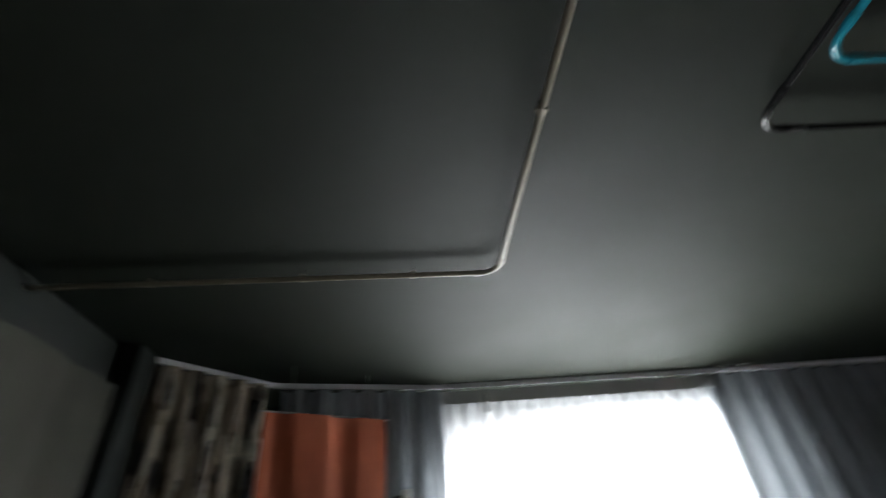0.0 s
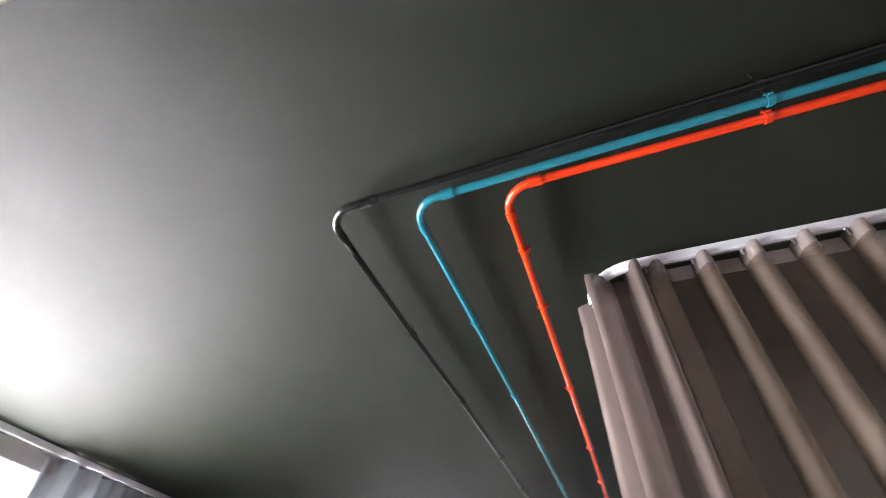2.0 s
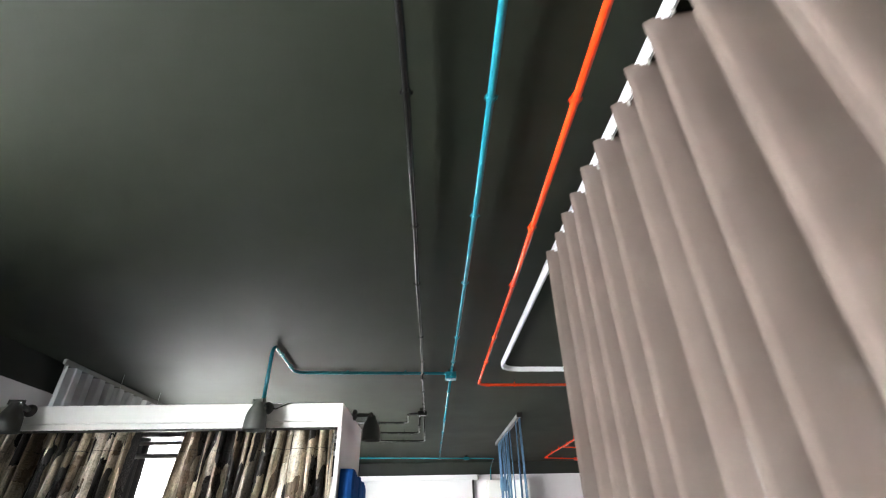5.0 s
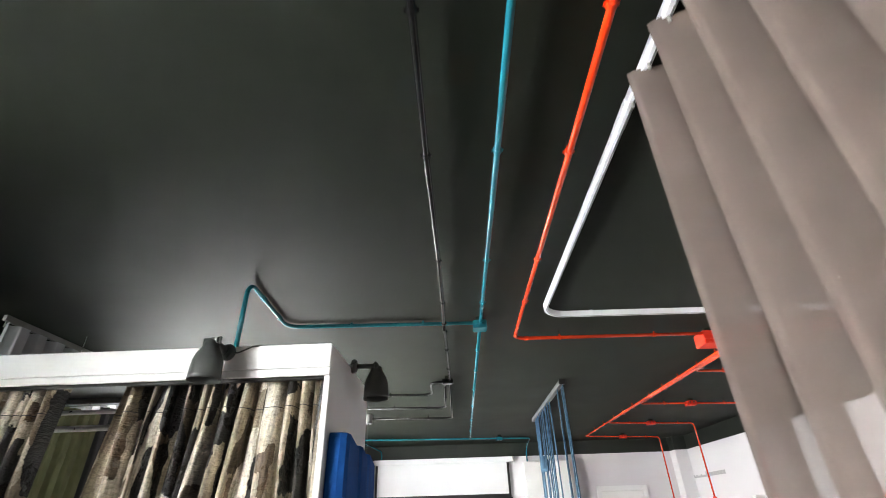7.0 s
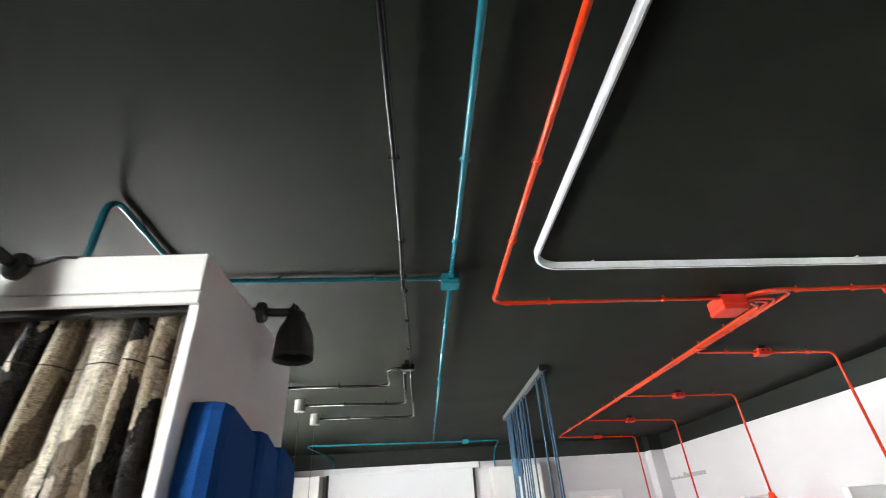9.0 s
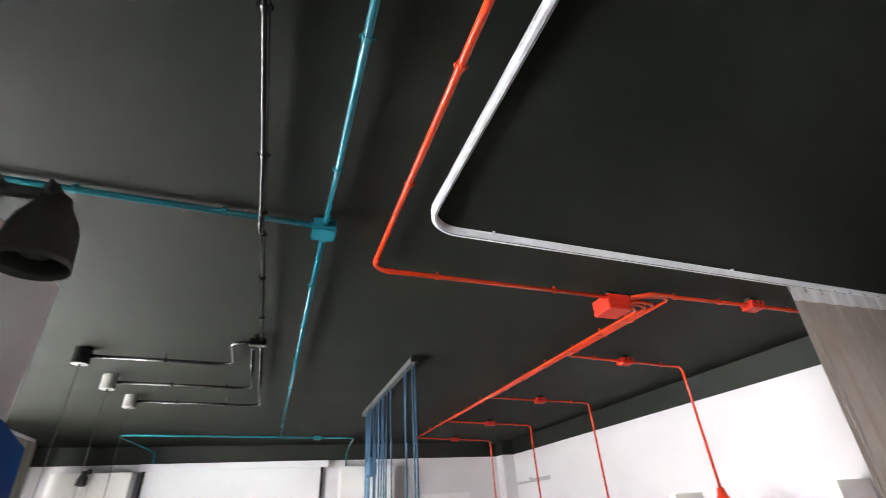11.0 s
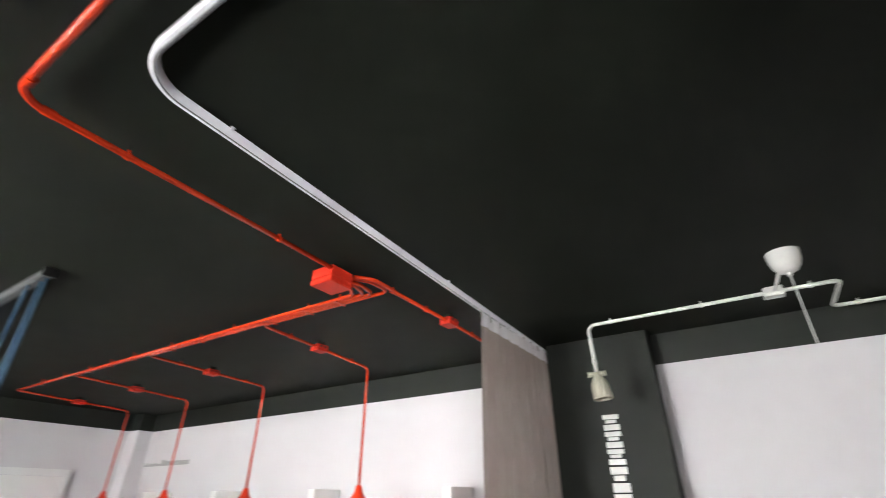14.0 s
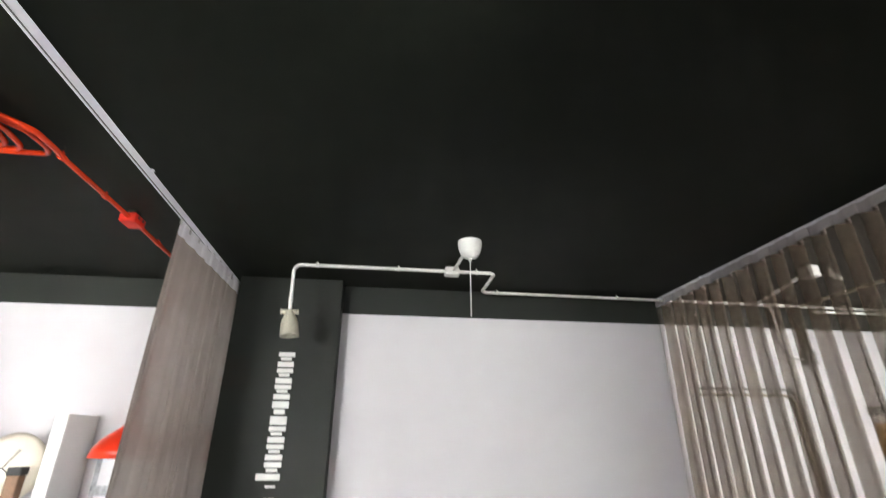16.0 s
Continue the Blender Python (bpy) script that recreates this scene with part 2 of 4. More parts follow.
def fillet(points, bend, steps=7):
    """A polyline whose corners are rounded with the given radius."""
    pts = [Vector(p) for p in points]
    out = [pts[0]]
    for a, b, c in zip(pts, pts[1:], pts[2:]):
        u, v = (a - b).normalized(), (c - b).normalized()
        half = u.angle(v) / 2
        if half > 1.55:
            out.append(b)
            continue
        d = min(bend / math.tan(half), (a - b).length * 0.49, (c - b).length * 0.49)
        p, q = b + u * d, b + v * d
        r = d * math.tan(half)
        centre = b + (u + v).normalized() * (r / math.sin(half))
        for i in range(steps + 1):
            w = (p - centre).normalized().slerp((q - centre).normalized(), i / steps)
            out.append(centre + w * r)
    out.append(pts[-1])
    return out


def sweep(line, ring, caps=True, upright=False):
    """Carries a closed ring of (side, up) along a polyline."""
    bm = bmesh.new()
    rows, up = [], Vector((0, 0, 1))
    side = None
    for i, p in enumerate(line):
        t = (line[min(i + 1, len(line) - 1)] - line[max(i - 1, 0)]).normalized()
        if upright:
            side, top = t.cross(up).normalized(), up
        else:
            if side is None:
                side = t.cross(up if abs(t.z) < 0.9 else Vector((1, 0, 0))).normalized()
            side = (side - t * side.dot(t)).normalized()
            top = side.cross(t).normalized()
        rows.append([bm.verts.new(p + side * s + top * h) for s, h in ring])
    for a, b in zip(rows, rows[1:]):
        for k in range(len(ring)):
            bm.faces.new((a[k], a[(k + 1) % len(ring)], b[(k + 1) % len(ring)], b[k]))
    if caps:
        bm.faces.new(rows[0][::-1])
        bm.faces.new(rows[-1])
    bmesh.ops.recalc_face_normals(bm, faces=bm.faces[:])
    return bm


def circle(r, n=12):
    return [(r * math.cos(2 * math.pi * k / n), r * math.sin(2 * math.pi * k / n)) for k in range(n)]


def tube(points, r, bend=0.07, n=12):
    return sweep(fillet(points, bend), circle(r, n))


def lathe(profile, n=28):
    """A surface turned round the z axis from (radius, height) pairs."""
    bm = bmesh.new()
    rows = [[bm.verts.new((r * math.cos(2 * math.pi * k / n), r * math.sin(2 * math.pi * k / n), z)) for k in range(n)] for r, z in profile]
    for a, b in zip(rows, rows[1:]):
        for k in range(n):
            bm.faces.new((a[k], a[(k + 1) % n], b[(k + 1) % n], b[k]))
    bmesh.ops.remove_doubles(bm, verts=bm.verts[:], dist=1e-5)
    bmesh.ops.recalc_face_normals(bm, faces=bm.faces[:])
    return bm


def moved(bm, m):
    bmesh.ops.transform(bm, matrix=m, verts=bm.verts)
    return bm


def joined(*bms):
    out = bmesh.new()
    for b in bms:
        me = bpy.data.meshes.new("joint")
        b.to_mesh(me)
        b.free()
        out.from_mesh(me)
        bpy.data.meshes.remove(me)
    return out


# ---- the room ----
ZC, ZW = 2.95, 2.72          # ceiling; where the white of the walls ends
X0, X1, YR, YL = -2.90, 10.42, -3.62, 3.25
T = 0.22


def wall(name, x0, x1, y0, y1, label):
    """A wall in two paints: white below, charcoal under the ceiling."""
    ob = thing(name, label, "wall", kind="structure")
    part("white_face", box(x0, x1, y0, y1, 0, ZW), WHITE, ob)
    part("frieze", box(x0, x1, y0, y1, ZW, ZC + 0.2), DARKWALL, ob, "charcoal painted band under the ceiling")
    return ob


tagged(to_object("floor", box(X0 - T, X1 + T, YR - T, YL + T, -0.1, 0), FLOOR), "plain dark grey shop floor", "floor", kind="structure")
tagged(to_object("ceiling", box(X0, X1, YR, YL, ZC, ZC + 0.2), CEIL), "flat ceiling painted matt charcoal", "ceiling", kind="structure")
wall("wall_south", X0, X1, YR - T, YR, "smooth white plaster wall with charcoal band")
wall("wall_east", X1, X1 + T, YR - T, YL + T, "white end wall with charcoal band under ceiling")
wall("wall_west", X0 - T, X0, YR - T, YL + T, "pale end wall with charcoal band under ceiling")

WINDOWS = [(-1.25, 1.40, 0.75, 2.52), (4.92, 6.30, 0.75, 2.52), (6.90, 9.20, 0.75, 2.52)]
north = thing("wall_north", "white window wall with charcoal band under ceiling", "wall", kind="structure")
x = X0
for a, b, z0, z1 in WINDOWS + [(X1, X1, 0, 0)]:
    part("white_face", box(x, a, YL, YL + T, 0, ZW), WHITE, north)
    if b > a:
        part("white_face", box(a, b, YL, YL + T, 0, z0), WHITE, north)
        part("lintel", box(a, b, YL, YL + T, z1, ZW), WHITE, north)
    x = b
part("frieze", box(X0, X1, YL, YL + T, ZW, ZC + 0.2), DARKWALL, north, "charcoal painted band under the ceiling")
for i, (a, b, z0, z1) in enumerate(WINDOWS):
    w = thing(f"window_{i + 1}", "white framed shop window letting in daylight", "window", kind="structure")
    f = 0.06
    for lo, hi in ((a, a + f), (b - f, b), ((a + b) / 2 - f / 2, (a + b) / 2 + f / 2)):
        part("window_frame", box(lo, hi, YL + 0.05, YL + 0.12, z0, z1, 0.006), FRAMEPAINT, w)
    for lo, hi in ((z0, z0 + f), (z1 - f, z1)):
        part("window_frame", box(a + f, b - f, YL + 0.052, YL + 0.118, lo, hi, 0.006), FRAMEPAINT, w)
    part("window_sill", box(a, b, YL - 0.06, YL + 0.05, z0 - 0.03, z0, 0.006), FRAMEPAINT, w)
    for lo, hi in ((a + f, (a + b) / 2 - f / 2), ((a + b) / 2 + f / 2, b - f)):
        g = part("pane", box(lo, hi, YL + 0.08, YL + 0.088, z0 + f, z1 - f), GLASS, w)
        g.visible_shadow = False

pil = thing("pillar", "charcoal painted pillar standing out from the white wall", "pillar", kind="structure")
part("shaft", box(3.28, 4.058, YR, -3.46, 0, ZC, 0.004, 1), DARKWALL, pil)
post = thing("pillar", "narrow charcoal painted post at the end wall", "pillar", kind="structure")
part("shaft", box(X0, X0 + 0.12, 1.98, 2.25, 0, ZC, 0.004, 1), DARKWALL, post)
cor = thing("corner_pilaster", "slim white pilaster in the far corner", "pilaster", kind="structure")
part("shaft", box(X1 - 0.24, X1, YR, YR + 0.22, 0, ZW, 0.004, 1), WHITE, cor)
part("head", box(X1 - 0.24, X1, YR, YR + 0.22, ZW, ZC, 0.004, 1), DARKWALL, cor)

# ---- curtain tracks ----


def curtain_track(line, clips, label, mat=TRACK):
    """A ceiling track: a white channel grooved underneath and small ceiling clips."""
    ob = thing("curtain_track", label, "curtain track")
    w, h, z = 0.0115, 0.034, ZC - 0.036
    ring = [(-w, h), (-w, 0), (-w + 0.002, -0.002), (0.0030, -0.002), (0.0035, 0.010), (0.0075, 0.010), (0.0080, -0.002), (w - 0.002, -0.002), (w, 0), (w, h)]
    part("channel", sweep([Vector((p[0], p[1], z)) for p in line], ring, upright=True), mat, ob)
    # Thin dark strip paints the recess shade, closing the modelled groove.
    part("slot_shade", sweep([Vector((p[0], p[1], z)) for p in line], [(0.0028, -0.0035), (0.0080, -0.0035), (0.0080, -0.0015), (0.0028, -0.0015)], upright=True), SLOT_SHADE, ob, "dark strip painting the shade in the running groove")
    for p in clips:
        part("ceiling_clip", joined(box(p[0] - 0.026, p[0] + 0.026, p[1] - 0.007, p[1] + 0.007, ZC - 0.007, ZC - 0.0005, 0.002), box(p[0] - 0.025, p[0] - 0.019, p[1] - 0.005, p[1] + 0.005, ZC - 0.017, ZC - 0.006, 0.002)), mat, ob)
    return ob


CA, CB, CC, CR = 0.482, -0.191, 4.018, 0.155   # cubicle sides and corner radius
CF = -0.166                                  # long side at its far corner
YWALL = YR + 0.004
cubicle = fillet([(0.558, YWALL, 0), (CA, CB, 0), (CC, CF, 0), (CC + 0.095, YWALL, 0)], CR, 12)
cubicle_track = curtain_track(cubicle, [(CC + 0.009, -0.485), (CC + 0.048, -1.94), (CC + 0.087, -2.9), (0.545, -3.0), (1.0, CB + 0.004), (2.4, CB + 0.014), (3.5, CB + 0.021)], "white aluminium curtain track bent round a ceiling cubicle")
part("joiner", box(2.225, 2.345, CB - 0.003, CB + 0.027, ZC - 0.034, ZC - 0.0005, 0.003), TRACK, cubicle_track)

# ---- curtains ----


def along(line):
    """Place and direction at a length along a polyline."""
    lens = [0.0]
    for a, b in zip(line, line[1:]):
        lens.append(lens[-1] + (b - a).length)

    def at(s):
        s = min(max(s, 0), lens[-1])
        k = max(i for i in range(len(lens) - 1) if lens[i] <= s + 1e-9)
        a, b = line[k], line[k + 1]
        return a.lerp(b, (s - lens[k]) / max(1e-9, lens[k + 1] - lens[k])), (b - a).normalized()
    return at, lens[-1]


def curtain(name, line, z0, z1, fold, depth, mat, label, over=0.17, seed=1, tape=None, gliders=True, lean=0.0, per=20, group="", sag=0.0, fan=0.0, inset=0.0, tape_height=0.055, tape_side=1, spread=0.45, jitter=0.05, sharp=3.8, seam=0.0, layers=0, wild=0.0, band=0.0, crease=0.0):
    """Cloth hung in deep folds from a line; every fold doubles back on itself."""
    ob = thing(name, label, "curtain", group)
    at, total = along([Vector((p[0], p[1], 0)) for p in line])
    rnd = random.Random(seed)
    n = max(2, round(total / fold))
    step = total / n
    amp = [depth * rnd.uniform(0.82 - wild, 1.15 + wild) for _ in range(n + 2)]
    skew = [rnd.uniform(-jitter, jitter) * step for _ in range(n + 2)]
    cols = n * per

    def pleat(f, down):
        """A flat stretch, then a ridge in which the cloth doubles back several times."""
        if f < 0.2:
            return f / 0.2 * 0.55, -1.2
        th = (f - 0.2) / 0.8
        c = math.cos(math.pi * (1 + layers * th))
        return 0.775 + (0.225 + 0.02 * down) * c, -1.2 + 2.3 * (1 - 0.92 * th) * (1 - c * c) ** 0.6

    def sheet(za, zb, rows, push=0.0):
        bm = bmesh.new()
        uv = bm.loops.layers.uv.new("UVMap")
        grid = []
        for j in range(rows + 1):
            v = j / rows
            z = za + (zb - za) * v
            down = max(0.0, (z1 - z) / (z1 - z0))
            row = []
            for i in range(cols + 1):
                u = i / per
                k = min(int(u), n - 1)
                ph = 2 * math.pi * u
                a = amp[k] * (1 - (u - k)) + amp[k + 1] * (u - k)
                sk = skew[k] * (1 - (u - k)) + skew[k + 1] * (u - k)
                grow = 1.0 - spread * 0.45 + spread * down ** 0.7
                s = u * step - over * step * math.sin(2 * ph) * (0.75 + 0.35 * down) + sk * (1 + 3 * down) + lean * down + fan * down ** 0.75 * u / n
                if layers:
                    along_step, proud = pleat(u - k, down)
                    s, off = (k + along_step) * step + sk * (1 + 3 * down), a * grow * proud
                else:
                    off = a * grow * (2.3 * (0.5 + 0.5 * math.sin(ph)) ** sharp - 1.2)
                off += 0.006 * math.sin(1.7 * u + 6 * down) * down + wild * 0.05 * down * math.sin(2.3 * u + 3 * amp[k] / depth + 5 * down)
                if crease:
                    off += crease * (math.sin(9.1 * u + 2.0 * math.sin(3.0 * down + k)) + 0.7 * abs(math.sin(14.3 * u + 6 * down)))
                    s += crease * 0.8 * math.sin(5.7 * u + 11 * down)
                p, t = at(s)
                side = Vector((-t.y, t.x, 0))
                extra = t * (s - min(max(s, 0), total))
                q = p + extra + side * (off + push - inset)
                dz = -sag * (0.5 - 0.5 * math.cos(2 * ph)) if j == rows else 0
                row.append((bm.verts.new((q.x, q.y, z + dz)), (u * step * 1.9, z)))
            grid.append(row)
        for r0, r1 in zip(grid, grid[1:]):
            for i in range(cols):
                f = bm.faces.new((r0[i][0], r0[i + 1][0], r1[i + 1][0], r1[i][0]))
                for loop, c in zip(f.loops, (r0[i], r0[i + 1], r1[i + 1], r1[i])):
                    loop[uv].uv = c[1]
        return bm
    part("cloth", sheet(z0, z1, 16), mat, ob, smooth=True)
    part("hem", sheet(z0, z0 + 0.09, 2, 0.0015), mat, ob, smooth=True)
    # On the second window's net this strip also paints its shaded top.
    if tape:
        part("heading_tape", sheet(z1 - tape_height, z1 + 0.001, 3, 0.0015 * tape_side), tape, ob, "stiff gathered heading tape", smooth=True)
    if seam:
        part("heading_seam", sheet(z1 - seam - 0.003, z1 - seam, 1, 0.0025), RUBBER, ob, "stitched heading seam", smooth=True)
        part("heading_seam", sheet(z1 - seam - 0.003, z1 - seam, 1, -0.0025), RUBBER, ob, "stitched heading seam", smooth=True)
    if band:
        line2 = [p + Vector((0, -depth * 1.25 - 0.006, z1 - band / 2)) for p in (at(0)[0], at(total)[0])]
        part("heading_band", sweep(line2, [(-0.001, -band / 2), (0.001, -band / 2), (0.001, band / 2), (-0.001, band / 2)], upright=True), BAND, ob, "flat opaque heading band")
    if gliders:
        gl = None
        for i in range(n + 1):
            p, t = at(i * step)
            if gl is None:
                first = part("glider", box(-0.004, 0.004, -0.004, 0.004, z1 - 0.03, ZC - 0.032, 0.0015, 1), GREYPIPE, ob)
                first.location = (p.x, p.y, 0)
                gl = first.data
            else:
                share("glider", gl, Matrix.Translation((p.x, p.y, 0)), ob)
    return ob


ZT = 2.917
sideA = [Vector((0.556, YWALL + 0.03, 0)), Vector((CA + 0.006, CB - 0.188, 0))]
curtain("voile_curtain", sideA, 0.03, ZT, 0.149, 0.038, VOILE, "sheer mauve-grey voile curtain hanging in even folds", seed=3, tape=TAPE, tape_side=-1, jitter=0.025, layers=5, per=38, spread=0.15)
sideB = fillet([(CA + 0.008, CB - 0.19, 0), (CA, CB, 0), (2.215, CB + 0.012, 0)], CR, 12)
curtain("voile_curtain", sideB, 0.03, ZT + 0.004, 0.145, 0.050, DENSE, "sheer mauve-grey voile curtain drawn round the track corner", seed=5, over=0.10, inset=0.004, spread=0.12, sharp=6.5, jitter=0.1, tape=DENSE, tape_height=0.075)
curtain("voile_curtain", [Vector((CC + 0.056, YWALL + 0.03, 0)), Vector((CC + 0.062, -2.39, 0))], 0.03, 2.905, 0.13, 0.0052, STACK, "mauve-grey voile curtain pushed back against the pillar", seed=8, tape=SATINTAPE, over=0.10, per=22, fan=0.12, tape_height=0.085, jitter=0.3, wild=0.2)

# window side
curtain_track(fillet([(-2.80, 2.15, 0), (-2.25, 2.73, 0), (-1.12, 2.99, 0), (1.05, 3.035, 0), (2.90, 3.035, 0)], 0.2), [(-0.5, 3.003), (0.6, 3.026), (2.0, 3.035)], "white curtain track along the window wall")
ZN = 2.90
curtain("window_curtain", [Vector((-2.20, 2.755, 0)), Vector((-1.10, 2.995, 0))], 0.03, ZN, 0.16, 0.04, GREYCLOTH, "blue-grey curtain beside the bright window", seed=11, over=0.08)
curtain("window_curtain", [Vector((1.03, 3.035, 0)), Vector((2.84, 3.035, 0))], 0.03, ZN, 0.18, 0.04, GREYCLOTH, "blue-grey curtain beside the bright window", seed=12, over=0.06)
curtain("net_curtain", [Vector((-1.16, 3.06, 0)), Vector((1.12, 3.10, 0))], 0.03, ZN, 0.125, 0.040, NET, "white net curtain glowing in front of the window", seed=13, over=0.05, per=14, tape=NET_HEADING_SHADE, tape_height=0.155, tape_side=-1, spread=1.3, band=0.10)
curtain_track([Vector((3.72, 3.16, 0)), Vector((6.45, 3.16, 0))], [(4.2, 3.16), (5.5, 3.16)], "grey curtain track above the second window", GREYPIPE)
# The tall grey heading paints in the dimness of net not lit from behind.
curtain("net_curtain", [Vector((3.74, 3.16, 0)), Vector((6.4, 3.16, 0))], 0.03, 2.905, 0.15, 0.035, NET, "white net curtain hanging over the second window", seed=14, over=0.06, per=14, tape=NET_HEADING_SHADE, tape_height=0.30)
curtain_track([Vector((6.6, 3.05, 0)), Vector((9.7, 3.05, 0))], [(7.2, 3.05), (8.6, 3.05)], "white curtain track over the last window")
curtain("window_curtain", [Vector((8.3, 3.05, 0)), Vector((9.68, 3.05, 0))], 0.03, ZN, 0.22, 0.045, PALECLOTH, "pale grey curtain at the last window", seed=15, over=0.06, per=14)
curtain("net_curtain", [Vector((6.65, 3.08, 0)), Vector((8.3, 3.08, 0))], 0.03, ZN, 0.15, 0.03, NET, "white net curtain at the last window", seed=16, over=0.06, per=12)
wand = thing("curtain_wand", "grey draw rod hanging from the window track", "draw rod")
part("rod", tube([(-0.755, 2.965, ZC - 0.03), (-0.755, 2.950, 2.74)], 0.009, n=8), GREYPIPE, wand)
part("grip", tube([(-0.755, 2.953, 2.84), (-0.755, 2.950, 2.71)], 0.014, n=8), GREYPIPE, wand)
curtain("print_curtain", [Vector((-2.78, 2.17, 0)), Vector((-2.29, 2.64, 0))], 0.03, 2.905, 0.13, 0.03, PRINT, "patchwork-printed satin curtain in taupe and cream", seed=17, over=0.06)
curtain("cloth_hanging", [Vector((-2.18, 2.37, 0)), Vector((-1.485, 2.75, 0))], 0.4, 2.652, 0.345, 0.010, ORANGE, "terracotta cloth panel hanging beside the grey curtain", seed=18, over=0.02, gliders=False)
bar = thing("hanging_rail", "thin steel rail carrying the terracotta cloth", "rail")
part("rail", tube([(-2.20, 2.36, 2.650), (-1.465, 2.76, 2.650)], 0.006, n=8), STEEL, bar)
for x, y in ((-2.05, 2.442), (-1.60, 2.687)):
    part("suspension_wire", tube([(x, y, 2.650), (x, y, ZC)], 0.0015, n=6), STEEL, bar)

# ---- conduits on the ceiling ----
ZP, RP, RK = 2.90, 0.0124, 0.0119


def clip_mesh(name, r, mat):
    """A pipe clip: a ring round the pipe, two ears and a stud up to the ceiling; the pipe runs along x."""
    ring = sweep([Vector((-0.008, 0, 0)), Vector((0.008, 0, 0))], circle(r + 0.0035, 14))
    ears = box(-0.006, 0.006, -r - 0.008, r + 0.008, -0.0025, 0.0025, 0.001, 1)
    stub = tube([(0, 0, r), (0, 0, r + 0.013)], 0.0055, n=8)
    foot = tube([(0, 0, r + 0.012), (0, 0, ZC - ZP)], 0.0022, n=6)
    bm = joined(ring, ears, stub, foot)
    for f in bm.faces:
        f.material_index = int(f.calc_center_median().z > r + 0.0131)
    ob = to_object(name, bm, mat)
    me = ob.data
    me.materials.append(CEIL)
    bpy.data.objects.remove(ob)
    return me


CLIPS = {m.name: clip_mesh("clip", r, m) for m, r in ((RED, RP), (CYAN, RP), (BLACK, RK), (BRASS, RP), (WPIPE, RK), (GREYPIPE, RK))}


def sleeve(p, q, r, mat, parent):
    """A coupling sleeve over a pipe between two near points."""
    p, q = Vector(p), Vector(q)
    t = (q - p).normalized()
    part("coupling", sweep([p, p + t * 0.003, q - t * 0.003, q], circle(r + 0.003, 14)), mat, parent, smooth=False)


def conduit(runs, mat, r, clips, sleeves, label, bend=0.085):
    """Painted conduit: its pipe runs, couplings, and clips at (x, y, turn)."""
    ob = thing("conduit", label, "conduit", "painted ceiling conduits")
    for run in runs:
        part("pipe", tube(run, r, bend, 14), mat, ob, smooth=True)
    for p, q in sleeves:
        sleeve(p, q, r, mat, ob)
    for x, y, turn in clips:
        share("clip", CLIPS[mat.name], pose(x, y, ZP, 0, 0, turn), ob)
    return ob


YK, YCY, YRD = 0.480, 0.236, -0.018
KX = ((0.58, 0.503), (1.17, 0.487), (1.865, 0.481), (2.40, 0.482), (3.17, 0.474), (3.69, 0.474))   # clips of the black run
CX = ((0.587, 0.244), (1.185, 0.236), (1.79, 0.233), (2.39, 0.233), (3.184, 0.235), (3.705, 0.236))  # of the turquoise run
RX = (0.265, 0.57, 1.19, 1.875, 2.415, 3.197, 3.715)                                              # of the red run
# red
conduit([[(-0.003, -2.02, ZC + 0.05), (-0.003, -2.02, ZP), (0.009, YRD + 0.006, ZP), (1.19, YRD - 0.002, ZP), (2.415, YRD - 0.004, ZP), (3.715, YRD + 0.003, ZP), (4.385, YRD + 0.003, ZP), (4.425, -1.40, ZP)],
         [(4.405, -1.53, ZP), (4.335, -1.62, ZP), (4.335, -1.74, ZP), (4.345, -1.84, ZP), (4.345, -2.40, ZP), (4.36, -3.06, ZP), (4.37, -3.06, 1.93)]],
        RED, RP,
        [(x, YRD, 0) for x in RX] + [(0.004, y, 90) for y in (-0.69, -1.5)] + [(4.395, -0.345, 90.6), (4.414, -1.03, 90.6), (4.345, -1.80, 90), (4.348, -2.15, 90), (4.352, -2.75, 90)],
        [((0.008, -0.125, ZP), (0.008, -0.085, ZP)), ((0.095, YRD + 0.005, ZP), (0.13, YRD + 0.005, ZP)), ((4.265, YRD, ZP), (4.30, YRD, ZP)), ((4.386, -0.085, ZP), (4.386, -0.12, ZP))],
        "glossy red steel conduit clipped under the charcoal ceiling")
